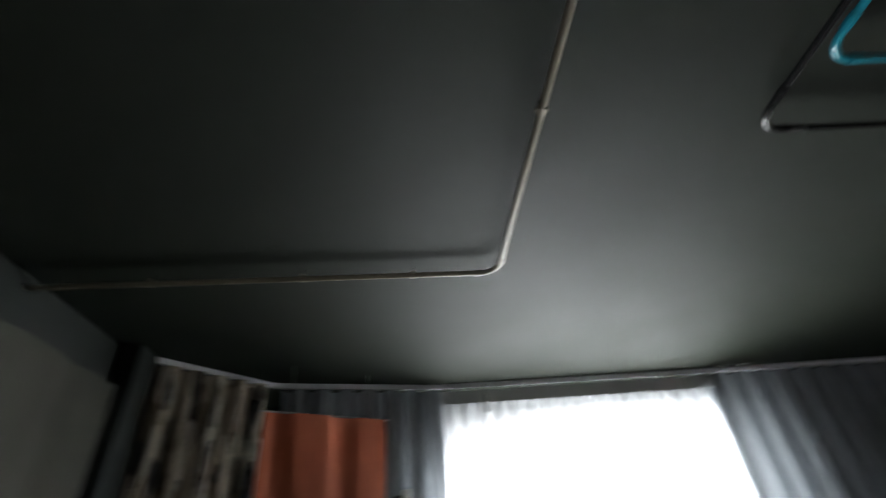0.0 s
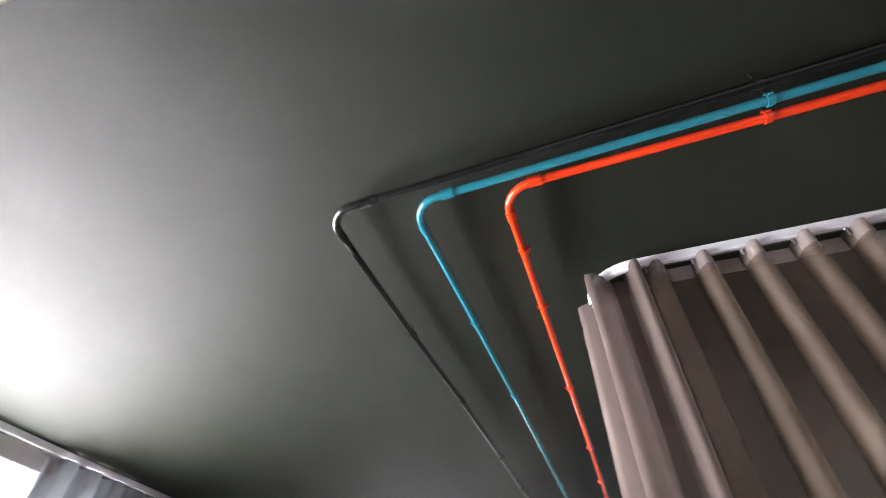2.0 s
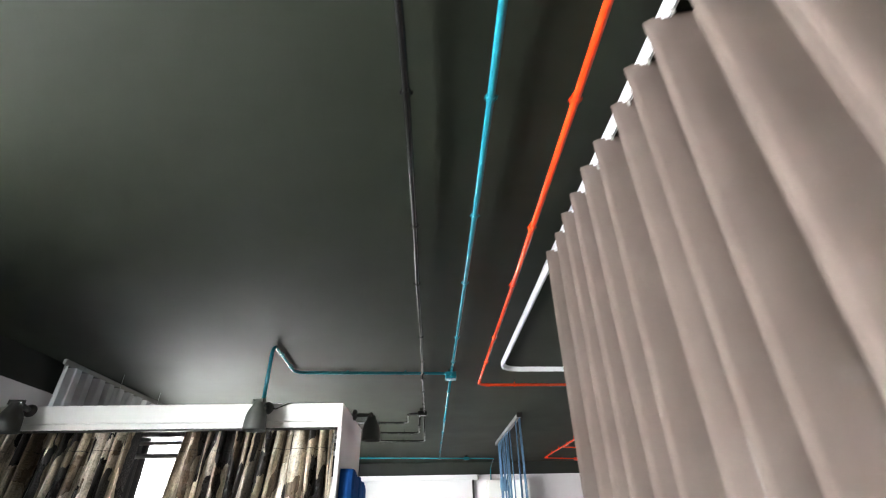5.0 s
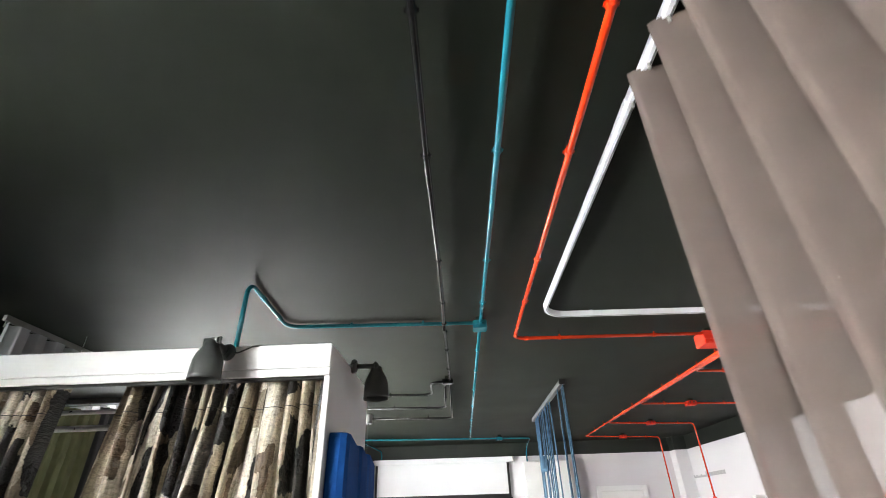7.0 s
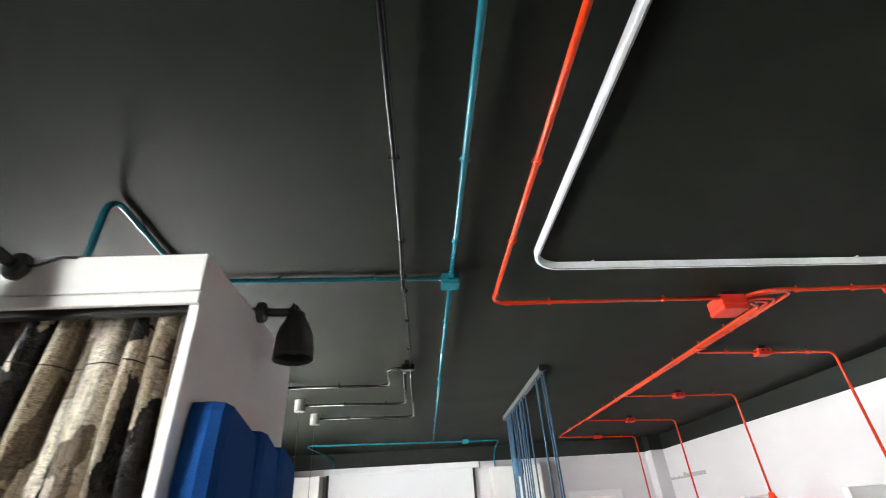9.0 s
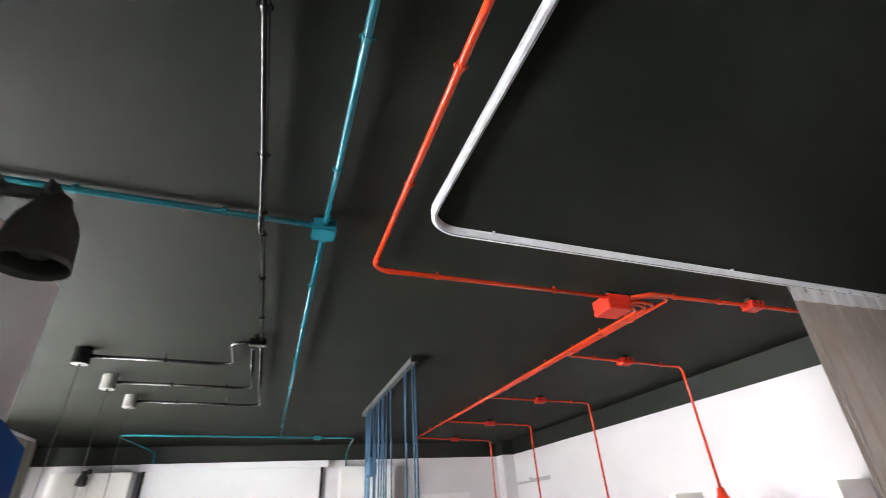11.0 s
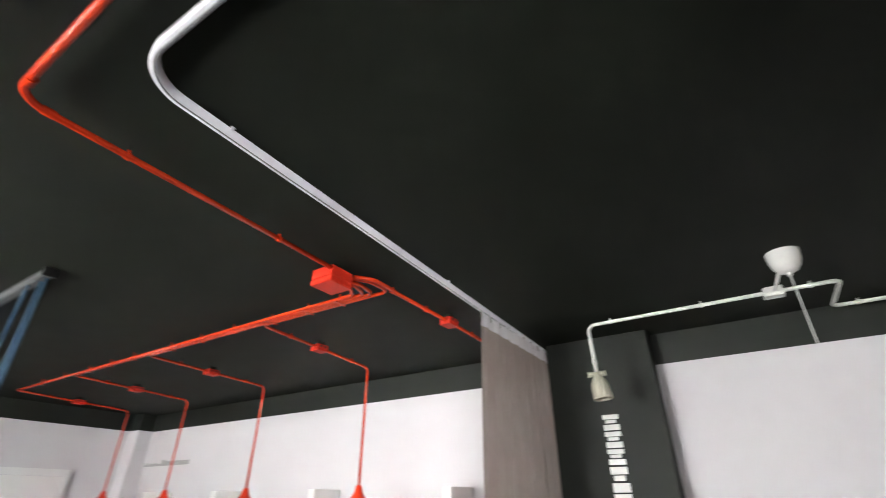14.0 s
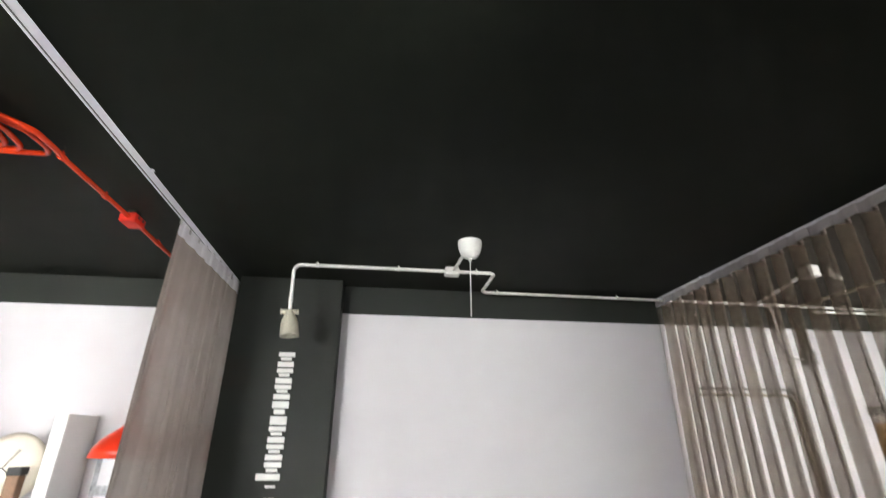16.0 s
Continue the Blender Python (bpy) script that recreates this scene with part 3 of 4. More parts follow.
# turquoise
turquoise = conduit([[(-0.067, -2.04, ZC + 0.05), (-0.067, -2.04, ZP), (-0.028, 0.255, ZP), *[(x, y, ZP) for x, y in CX], (4.09, YCY + 0.003, ZP)], [(4.09, YCY + 0.003, ZP), (6.5, 0.240, ZP), (9.345, 0.235, ZP)],
         [(10.38, 1.86, 2.35), (10.38, 1.86, 2.86), (9.9, 1.98, ZP), (9.10, 2.05, ZP), (9.48, -0.77, ZP), (9.95, -0.78, ZP - 0.02), (10.38, -0.80, 2.80), (10.38, -0.80, 2.50)],
         [(4.11, YCY + 0.006, 2.925), (4.065, 1.53, 2.93), (3.37, 1.505, 2.93), (3.37, 1.505, 2.449)]],
        CYAN, RP,
        [(x, y, 0) for x, y in CX] + [(-0.044 + 0.0173 * (y + 0.69), y, 89) for y in (-0.69, -1.5)] + [(x, 0.242, 0) for x in (4.62, 5.2, 5.9, 6.7, 7.6, 8.5)] + [(9.174, 1.5, 98), (9.282, 0.7, 98), (9.437, -0.45, 98)],
        [((-0.031, 0.12, ZP), (-0.030, 0.16, ZP)), ((0.055, 0.2535, ZP), (0.09, 0.253, ZP)), ((4.14, YCY, ZP), (4.17, YCY, ZP)), ((4.03, YCY, ZP), (4.0, YCY, ZP))],
        "turquoise steel conduit clipped under the charcoal ceiling")
for x, y, turn in ((4.097, 0.62, 92), (4.080, 1.10, 92), (3.90, 1.524, 0), (3.60, 1.513, 0)):
    share("clip", CLIPS[CYAN.name], pose(x, y, 2.93, 0, 0, turn), turquoise)
# black
conduit([[(-0.1185, -2.03, ZC + 0.05), (-0.1185, -2.03, ZP), (-0.076, 0.515, ZP), *[(x, y, ZP) for x, y in KX], (4.045, YK, ZP), (4.07, YK, ZP - 0.022), (4.14, YK, ZP - 0.022), (4.165, YK - 0.002, ZP), (5.57, YK - 0.006, ZP)],
         [(5.55, 0.49, ZP), (5.57, 0.660, ZP), (6.055, 0.670, ZP), (5.98, 1.52, ZP)],
         [(5.55, 0.525, ZP), (6.75, 0.555, ZP), (6.64, 1.52, ZP)],
         [(5.55, 0.475, ZP), (7.42, 0.488, ZP), (7.30, 1.51, ZP)]],
        BLACK, RK,
        [(x, y, 0) for x, y in KX] + [(-0.096 + 0.0167 * (y + 0.66), y, 89) for y in (-0.66, -1.5)] + [(x, YK - 0.003, 0) for x in (4.025, 4.185, 4.59, 5.1)] + [(6.017, 1.1, 95), (6.728, 0.75, 96), (6.683, 1.15, 96), (7.384, 0.8, 97), (7.336, 1.2, 97), (6.2, 0.541, 0), (6.9, 0.484, 0)],
        [((-0.079, 0.36, ZP), (-0.078, 0.395, ZP)), ((0.004, 0.513, ZP), (0.039, 0.512, ZP)), ((5.62, 0.527, ZP), (5.66, 0.528, ZP))],
        "black steel conduit clipped under the charcoal ceiling")
elbow = thing("conduit_elbow", "dark grey elbow on the black conduit corner", "pipe elbow")
part("bend", tube([(-0.0795, 0.34, ZP), (-0.076, 0.515, ZP), (0.099, 0.5113, ZP)], RK + 0.0014, 0.085, 14), ELBOWGREY, elbow, smooth=True)
# beige
conduit([[(-0.735, YR, ZP), (-0.853, 1.334, ZP), (X0, 1.268, ZP)]], BRASS, RP,
        [(-0.822 - 0.0238 * y, y, 91.4) for y in (0.41, -0.5, -1.5, -2.5)] + [(x, 1.361 + 0.0322 * x, 1.8) for x in (-1.25, -1.75, -2.4)],
        [((-0.850, 1.215, ZP), (-0.851, 1.25, ZP)), ((-0.96, 1.330, ZP), (-0.93, 1.331, ZP)), ((-0.8315, 0.395, ZP), (-0.832, 0.425, ZP))],
        "beige painted conduit bent across the charcoal ceiling")
# white
conduit([[(-0.35, -3.50, ZP), (2.17, -3.47, ZP), (2.165, -3.01, ZP), (3.575, -3.01, ZP), (3.562, -2.995, 2.565)]], WPIPE, RK,
        [(2.04, -3.47, 0), (1.0, -3.48, 0), (2.30, -3.01, 0), (2.86, -3.01, 0), (3.42, -3.01, 0)],
        [((3.566, -3.0, 2.66), (3.565, -2.999, 2.63))],
        "white painted conduit along the end of the cubicle", bend=0.05)
conduit([[(-0.35, -3.50, ZP), (-0.50, -3.56, ZP), (-0.515, -3.58, 2.62), (-0.575, -3.585, 2.47), (-0.70, -3.585, 2.44)], [(-0.75, -3.585, 2.44), (-0.79, -3.585, 2.3), (-0.83, -3.585, 0.2)], [(-1.6, -3.53, ZP), (-0.35, -3.50, ZP)], [(-2.2, -3.5, ZP - 0.045), (-0.85, -3.5, ZP - 0.045)], [(-0.04, -2.70, ZP), (-0.30, -3.49, ZP)]], WPIPE, RK, [(-1.2, -3.52, 0), (-1.8, -3.5, 0)], [], "white painted conduit dropping down the white wall", bend=0.06)
for dy, m, r, z in ((0, GREYPIPE, RK, 2.19), (0.0, BRASS, RP, 2.14)):
    conduit([[(0.35, -3.59 + dy, z), (-0.55 + (2.19 - z), -3.59, z), (-0.62 + (2.19 - z), -3.59, 0.2)]], m, r, [], [], "conduit bending down the white wall behind the voile", bend=0.09)

# red bundle and its branches
bundle = thing("conduit_bundle", "bundle of red conduits feeding five pendants", "conduit", "painted ceiling conduits")
XB = (5.47, 6.90, 8.20, 9.50)
XD = (5.62, 7.06, 8.47, 9.85)
YD, YB = -3.05, -2.375
lanes = (-1.785, -1.761, -1.737, -1.713)
starts = ([(4.435, -1.53, ZP), (4.37, -1.62, ZP), (4.362, -1.73, ZP), (4.385, -1.785, ZP)], [(4.462, -1.53, ZP), (4.445, -1.63, ZP), (4.465, -1.761, ZP)], [(4.487, -1.53, ZP), (4.48, -1.62, ZP), (4.51, -1.737, ZP)], [(4.512, -1.50, ZP), (4.515, -1.62, ZP), (4.58, -1.713, ZP)])
for lane, start, xb, xd in zip(lanes, starts, XB, XD):
    part("pipe", tube([*start, (xb, lane + 0.012, ZP), (xd, YD, ZP), (xd, YD - 0.004, 1.93)], RP * 0.9, 0.055, 12), RED, bundle, smooth=True)
for x in (4.72, 5.0, 5.35, 5.75, 6.15, 6.55, 7.1, 7.5, 7.9, 8.4, 8.9):
    n = 4 - sum(x > b for b in XB)
    lo, hi = lanes[4 - n], lanes[3]
    part("clip_bar", joined(box(x - 0.010, x + 0.010, lo - 0.014, hi + 0.014, ZP - 0.0135, ZP - 0.0105, 0.001, 1), box(x - 0.004, x + 0.004, (lo + hi) / 2 - 0.004, (lo + hi) / 2 + 0.004, ZP - 0.013, ZC, 0.001, 1)), RED, bundle)
for xb, xd, lane in zip(XB, XD, lanes):
    for y in (-2.05, -2.8):
        x = xb + (xd - xb) * (y - lane) / (YD - lane)
        share("clip", CLIPS[RED.name], pose(x, y, ZP, 0, 0, 85), bundle)


def junction_box(at, size, mat, label, turn=0.0, holes=True):
    """A surface box with lid seam, corner screws and dark knock-outs."""
    ob = thing("junction_box", label, "junction box", "conduit junction boxes")
    ob.matrix_basis = pose(*at, 0, 0, turn)
    sx, sy, sz = (s / 2 for s in size)
    part("body", box(-sx, sx, -sy, sy, -sz * 0.35, sz, 0.004), mat, ob)
    part("lid", box(-sx - 0.002, sx + 0.002, -sy - 0.002, sy + 0.002, -sz, -sz * 0.38, 0.005), mat, ob)
    if holes:
        for x in (-0.4, 0.4):
            part("knock_out", moved(lathe([(0, 0), (0.010, 0), (0.010, 0.004), (0, 0.004)], 12), pose(x * sx, -sy - 0.0035, sz * 0.35, -90)), RUBBER, ob)
    for x in (-1, 1):
        for y in (-1, 1):
            part("screw", moved(lathe([(0, -0.002), (0.004, -0.0015), (0.004, 0.001), (0, 0.001)], 8), pose(x * (sx - 0.009), y * (sy - 0.009), -sz - 0.0005)), mat, ob)
    if sz * 2 + at[2] > 0:
        part("mount", box(-sx * 0.5, sx * 0.5, -sy * 0.5, sy * 0.5, sz - 0.001, ZC - at[2]), CEIL, ob, "ceiling-coloured mounting block")
    return ob


junction_box((4.085, YCY + 0.006, 2.895), (0.09, 0.09, 0.056), CYAN, "turquoise junction box where the conduit branches", holes=False)
junction_box((4.485, -1.452, 2.872), (0.155, 0.15, 0.092), REDBOX, "large red junction box feeding the conduit bundle", -90, holes=False)
junction_box((4.347, -2.42, 2.897), (0.112, 0.084, 0.05), REDBOX, "small red junction box on the conduit", -90)
for xb, xd, lane in zip(XB, XD, lanes):
    junction_box((xb + (xd - xb) * (YB - lane) / (YD - lane), YB, 2.897), (0.112, 0.084, 0.05), REDBOX, "small red junction box on a pendant branch", -90)
junction_box((9.41, -0.25, 2.897), (0.06, 0.10, 0.05), CYAN, "small turquoise junction box on the far conduit", 7.7)
junction_box((5.53, 0.497, 2.896), (0.055, 0.10, 0.045), BLACK, "black junction box where the conduit splits", holes=False)
junction_box((2.48, -3.01, 2.897), (0.10, 0.07, 0.055), WPIPE, "small white junction box on the conduit")
junction_box((-0.02, -2.66, 2.89), (0.09, 0.09, 0.08), WPIPE, "white ceiling box behind the voile curtain", holes=False)

# ---- display portal with printed curtains ----
PX0, PX1, PY0, PY1, PZ = 3.00, 3.80, 0.912, 2.95, 2.434
portal = thing("display_portal", "white melamine display frame hung with sample curtains", "display stand")
part("side_panel", box(PX0, PX1, PY0, PY0 + 0.024, 0, PZ, 0.002, 1), BOARD, portal)
part("side_panel", box(PX0, PX1, PY1 - 0.024, PY1, 0, PZ, 0.002, 1), BOARD, portal)
part("top_panel", box(PX0 + 0.001, PX1, PY0 + 0.0245, PY1 - 0.0245, PZ - 0.03, PZ - 0.001, 0.002, 1), BOARD, portal)
part("fascia", box(PX0 - 0.016, PX0 - 0.0005, PY0, PY1, PZ - 0.098, PZ, 0.002, 1), BOARD, portal)
part("fascia_strip", box(PX0 - 0.0145, PX0 - 0.0005, PY0, PY1, PZ - 0.129, PZ - 0.0995, 0.002, 1), BOARD, portal, "narrow white strip under the fascia")
# Dark sheet and strip paint the shade under the top panel and fascia.
part("shade_sheet", box(PX0 + 0.051, PX1 - 0.002, PY0 + 0.0245, PY1 - 0.0245, PZ - 0.036, PZ - 0.0305), RUBBER, portal, "dark sheet added to shade the underside of the top panel")
part("fascia_shade_strip", box(PX0 + 0.026, PX0 + 0.050, PY0 + 0.0245, PY1 - 0.0245, PZ - 0.134, PZ - 0.031, 0.002, 1), RUBBER, portal, "dark strip for the shaded gap behind the fascia")
for x in (PX0 + 0.09, PX0 + 0.17, PX0 + 0.62):
    part("ceiling_rail", box(x, x + 0.022, PY0 + 0.025, PY1 - 0.025, PZ - 0.066, PZ - 0.0365, 0.003, 1), RUBBER if x < 3.3 else STEEL, portal, "curtain rail under the top panel")
# This strip stands for a dark rail and the shade around it.
part("rail_shade_strip", box(PX0 + 0.052, PX0 + 0.060, PY0 + 0.025, PY1 - 0.025, 2.306, PZ - 0.037, 0.001, 1), RUBBER, portal, "dark strip for the rail and its shade behind the fascia")
part("crossbar", tube([(PX0 + 0.70, PY0 + 0.025, 2.26), (PX0 + 0.70, PY1 - 0.025, 2.26)], 0.016, n=12), STEEL, portal, "brushed steel bar")
part("crossbar", tube([(PX0 + 0.66, PY0 + 0.025, 2.335), (PX0 + 0.66, PY1 - 0.025, 2.335)], 0.012, n=12), STEEL, portal, "brushed steel bar")


def hang(y0, y1, x, z1, fold, depth, mat, label, seed, over=0.1, name="print_curtain", fan=0.0):
    return curtain(name, [Vector((x, y0, 0)), Vector((x, y1, 0))], 0.06, z1, fold, depth, mat, label, over=over, seed=seed, gliders=False, fan=fan, seam=0.135, jitter=0.42, sharp=2.4, wild=0.36, spread=0.6, crease=0.012)


hang(0.955, 1.815, PX0 + 0.135, 2.350, 0.070, 0.042, PRINT, "patchwork-printed crinkled satin curtain gathered in the display frame", 21, over=0.17, fan=0.10)
hang(2.085, 2.90, PX0 + 0.135, 2.350, 0.070, 0.042, PRINT, "patchwork-printed crinkled satin curtain gathered in the display frame", 22, over=0.17, fan=0.06)
curtain("cloth_hanging", [Vector((4.10, 2.96, 0)), Vector((4.50, 2.96, 0))], 0.06, 2.49, 0.1, 0.02, GREENCLOTH, "olive cloth sample hanging before the window wall", over=0.04, seed=23, gliders=False)
curtain("cloth_hanging", [Vector((4.50, 2.97, 0)), Vector((4.80, 2.97, 0))], 0.06, 2.55, 0.11, 0.02, DARKCLOTH, "dark cloth sample hanging beside the window", over=0.04, seed=24, gliders=False)
rod = thing("hanging_rail", "thin steel rail carrying cloth samples", "rail")
part("rail", tube([(4.05, 2.965, 2.555), (4.85, 2.965, 2.555)], 0.006, n=8), STEEL, rod)
for x in (4.15, 4.75):
    part("suspension_wire", tube([(x, 2.965, 2.555), (x, 2.965, ZC)], 0.0015, n=6), STEEL, rod)

pads = thing("felt_panel", "royal blue felt panel with deep vertical folds", "wall panel")
edges = ((3.045, 3.33), (3.345, 3.57), (3.585, 3.82))
for i, (a, b) in enumerate(edges):
    bm = bmesh.new()
    rows = []
    for z, inset in ((2.100 - 0.01 * i, 0.016), (2.08, 0.008), (1.98, 0.0), (1.80, -0.004), (0.9, -0.006)):
        y1 = PY0 - 0.0035
        y0 = y1 - 0.075 + 0.008 * i
        a2, b2 = a + inset, b - inset
        ring = [(a2, y1), (a2, y0 + 0.03), (a2 + 0.012, y0 + 0.008), (a2 + 0.04, y0), (b2 - 0.03, y0 + 0.002), (b2 - 0.008, y0 + 0.012), (b2, y0 + 0.035), (b2, y1)]
        rows.append([bm.verts.new((p, q, z - (0.05 * ((p - a) / (b - a)) ** 1.5 if z > 2.07 else 0))) for p, q in ring])
    for r0, r1 in zip(rows, rows[1:]):
        for k in range(8):
            bm.faces.new((r0[k], r0[(k + 1) % 8], r1[(k + 1) % 8], r1[k]))
    bm.faces.new(rows[0])
    bm.faces.new(rows[-1][::-1])
    bmesh.ops.recalc_face_normals(bm, faces=bm.faces[:])
    part("fold", bm, BLUE, pads)

# ---- lamps ----
SHADE = [(0.020, 0.0), (0.026, -0.004), (0.030, -0.022), (0.037, -0.036), (0.048, -0.056), (0.055, -0.080), (0.0575, -0.112), (0.059, -0.140), (0.0605, -0.154), (0.058, -0.154), (0.056, -0.139), (0.0545, -0.112), (0.051, -0.082), (0.044, -0.060), (0.030, -0.042), (0.0, -0.040)]


def spot(name, base, out, drop, mat, label, tilt=0.0, group="display spotlights"):
    """A bell-shaped spotlight on a short jointed arm; out is the way from its mount to the shade."""
    ob = thing(name, label, "spotlight", group, at=base)
    o = Vector(out)
    d = o.normalized()
    side = d.cross(Vector((0, 0, 1))).normalized()
    part("mount", moved(lathe([(0, 0), (0.033, 0), (0.034, 0.012), (0.030, 0.020), (0.018, 0.026), (0, 0.026)], 24), d.to_track_quat("Z", "Y").to_matrix().to_4x4()), mat, ob, smooth=False)
    part("arm", tube([d * 0.02, o * 0.55 + Vector((0, 0, drop * 0.6)), o + Vector((0, 0, drop))], 0.0135, 0.02, 12), mat, ob, smooth=True)
    head = o + Vector((0, 0, drop))
    turn = Matrix.Translation(head) @ Matrix.Rotation(radians(tilt), 4, side)
    part("knuckle", moved(tube([(-0.030, 0, 0), (0.030, 0, 0)], 0.014, n=14), Matrix.Translation(head) @ side.to_track_quat("X", "Z").to_matrix().to_4x4()), mat, ob)
    for s in (-1, 1):
        part("wing_nut", moved(box(-0.006, 0.006, -0.004, 0.004, -0.014, 0.014, 0.002, 1), Matrix.Translation(head + side * 0.036 * s)), mat, ob)
    shade = part("shade", moved(lathe(SHADE, 32), turn), mat, ob, smooth=True)
    part("bulb", moved(lathe([(0, -0.052), (0.014, -0.056), (0.026, -0.085), (0.030, -0.108), (0.022, -0.130), (0, -0.138)], 18), turn), LAMPINNER, shade, "frosted bulb, switched off", smooth=True)
    return ob


spot("spotlight", (PX0 - 0.016, 1.335, 2.408), (-0.105, 0.022, 0), 0.016, LAMPGREY, "dark grey bell spotlight on the white fascia", 0)
spot("spotlight", (PX0 - 0.016, 2.65, 2.408), (-0.14, -0.02, 0), 0.015, LAMPGREY, "dark grey bell spotlight on the white fascia", -4)
spot("spotlight", (3.375, PY0, 2.446), (0.0, -0.118, 0), -0.004, LAMPGREY, "dark grey bell spotlight on the side panel", 2)
flex = thing("lamp_flex", "thin black flex from the spotlight over the fascia", "cable")
part("cable", tube([(2.972, 1.315, 2.405), (2.962, 1.285, 2.40), (2.968, 1.235, 2.425), (3.0, 1.20, 2.440), (3.2, 1.22, 2.437)], 0.0035, 0.02, 8), RUBBER, flex, smooth=True)
flex = thing("lamp_flex", "thin black flex from the side spotlight over the panel", "cable")
part("cable", tube([(3.37, 0.897, 2.45), (3.345, 0.88, 2.465), (3.33, 0.897, 2.446), (3.36, 0.965, 2.4375)], 0.0035, 0.012, 8), RUBBER, flex, smooth=True)

white_spot = thing("spotlight", "cream enamel bell spotlight under a white drop pipe", "spotlight", "display spotlights", at=(3.562, -2.995, 2.562))
part("knuckle", tube([(-0.045, 0, 0.0), (0.045, 0, 0.0)], 0.016, n=14), LAMPCREAM, white_spot)
for s in (-1, 1):
    part("wing_nut", box(s * 0.052 - 0.007, s * 0.052 + 0.007, -0.005, 0.005, -0.018, 0.018, 0.003, 1), LAMPCREAM, white_spot)
turn = pose(0, 0, 0.01, 0, 6, 0) @ Matrix.Diagonal((1.0, 1.0, 1.12, 1))
shade = part("shade", moved(lathe(SHADE, 32), turn), LAMPCREAM, white_spot, smooth=True)
part("bulb", moved(lathe([(0, -0.052), (0.014, -0.056), (0.026, -0.085), (0.030, -0.108), (0.022, -0.130), (0, -0.138)], 18), turn), LAMPINNER, shade, "frosted bulb, switched off", smooth=True)

cup = thing("ceiling_cup", "white bowl-shaped ceiling cup with a hanging flex", "ceiling rose", at=(2.425, -2.585, ZC))
part("bowl", lathe([(0.076, 0.0), (0.076, -0.012), (0.073, -0.045), (0.062, -0.080), (0.043, -0.104), (0.016, -0.114), (0.0, -0.114)], 32), WPIPE, cup, smooth=True)
part("flex", tube([(0, 0, -0.112), (0, 0, -0.483)], 0.0036, n=10), WPIPE, cup, smooth=True)
part("collar", lathe([(0.012, -0.108), (0.012, -0.128), (0.007, -0.132), (0.0, -0.132)], 14), WPIPE, cup)
part("feed_pipe", tube([(0.045, -0.405, -0.05), (0.02, -0.06, -0.05)], 0.010, n=10), WPIPE, cup, smooth=True)

for x, y in ((5.975, 1.57), (6.635, 1.57), (7.295, 1.56)):
    can = thing("pendant_canopy", "dark drum canopy with a long thin flex", "ceiling rose", "drum canopies on the black conduit", at=(x, y, ZC))
    part("drum", lathe([(0, 0.0), (0.052, 0.0), (0.052, -0.105), (0.049, -0.108), (0.049, -0.104), (0, -0.104)], 28), BLACK if x < 6.2 else GREYPIPE, can, smooth=False)
    part("base_disc", lathe([(0, -0.1045), (0.047, -0.1045), (0.047, -0.1075), (0, -0.1075)], 28), GREYPIPE, can, "pale base disc")
    part("grip", lathe([(0.007, -0.106), (0.007, -0.130), (0, -0.130)], 12), RUBBER, can)
    part("flex", tube([(0, 0, -0.12), (0, 0, -1.7)], 0.0022, n=8), RUBBER, can, smooth=True)

PEND = [(0.0, 0.26), (0.019, 0.258), (0.026, 0.250), (0.031, 0.225), (0.040, 0.198), (0.066, 0.165), (0.112, 0.130), (0.155, 0.092), (0.184, 0.050), (0.198, 0.0), (0.195, 0.0), (0.180, 0.048), (0.150, 0.088), (0.108, 0.124), (0.060, 0.158), (0.0, 0.175)]
for xd, yd in ((4.371, -3.06), *[(x, YD - 0.004) for x in XD]):
    lamp = thing("pendant_lamp", "glossy red trumpet-shaped metal pendant lamp", "pendant lamp", "red pendants along the white wall", at=(xd, yd, 1.685))
    shade = part("shade", lathe(PEND, 36), REDLAMP, lamp, smooth=True)
    part("socket", lathe([(0, 0.175), (0.02, 0.172), (0.02, 0.12), (0, 0.12)], 16), RUBBER, shade)
    part("bulb", lathe([(0, 0.12), (0.018, 0.118), (0.032, 0.085), (0.030, 0.06), (0, 0.045)], 16), LAMPINNER, shade, "frosted bulb, switched off", smooth=True)

# ---- cord curtain ----
rail = thing("cord_screen", "row of blue cords hanging from a grey ceiling rail", "cord curtain")
part("rail", box(5.80, 7.93, -0.647, -0.603, ZC - 0.05, ZC - 0.0005, 0.003, 1), RAILGREY, rail)
part("rail_end", box(5.785, 5.80, -0.66, -0.59, ZC - 0.052, ZC - 0.0005, 0.003, 1), RUBBER, rail)
rnd = random.Random(4)
for x in (5.89, 5.97, 6.09, 6.19, 6.70, 6.76, 6.92, 6.98, 7.10, 7.16, 7.28, 7.36, 7.50, 7.58, 7.70, 7.78, 7.88):
    x, y = x - 0.06, -0.625 + rnd.uniform(-0.012, 0.012)
    dx, dy = rnd.uniform(-0.02, 0.02), rnd.uniform(-0.02, 0.02)
    part("cord", tube([(x, y, ZC - 0.045), (x + dx * 0.5, y + dy * 0.5, 2.2), (x + dx, y + dy, 0.3)], 0.0075, 0.3, 8), ROPE, rail, smooth=True)
knot = thing("cord_weight", "dark blue turned weight tied on a cord", "weight", at=(7.44, -0.625, 2.33))
part("bob", lathe([(0, 0.09), (0.03, 0.085), (0.034, 0.055), (0.052, 0.045), (0.056, -0.06), (0.045, -0.085), (0, -0.09)], 20), ROPE, knot, smooth=True)

# ---- far end wall ----
XE = X1 - 0.0035
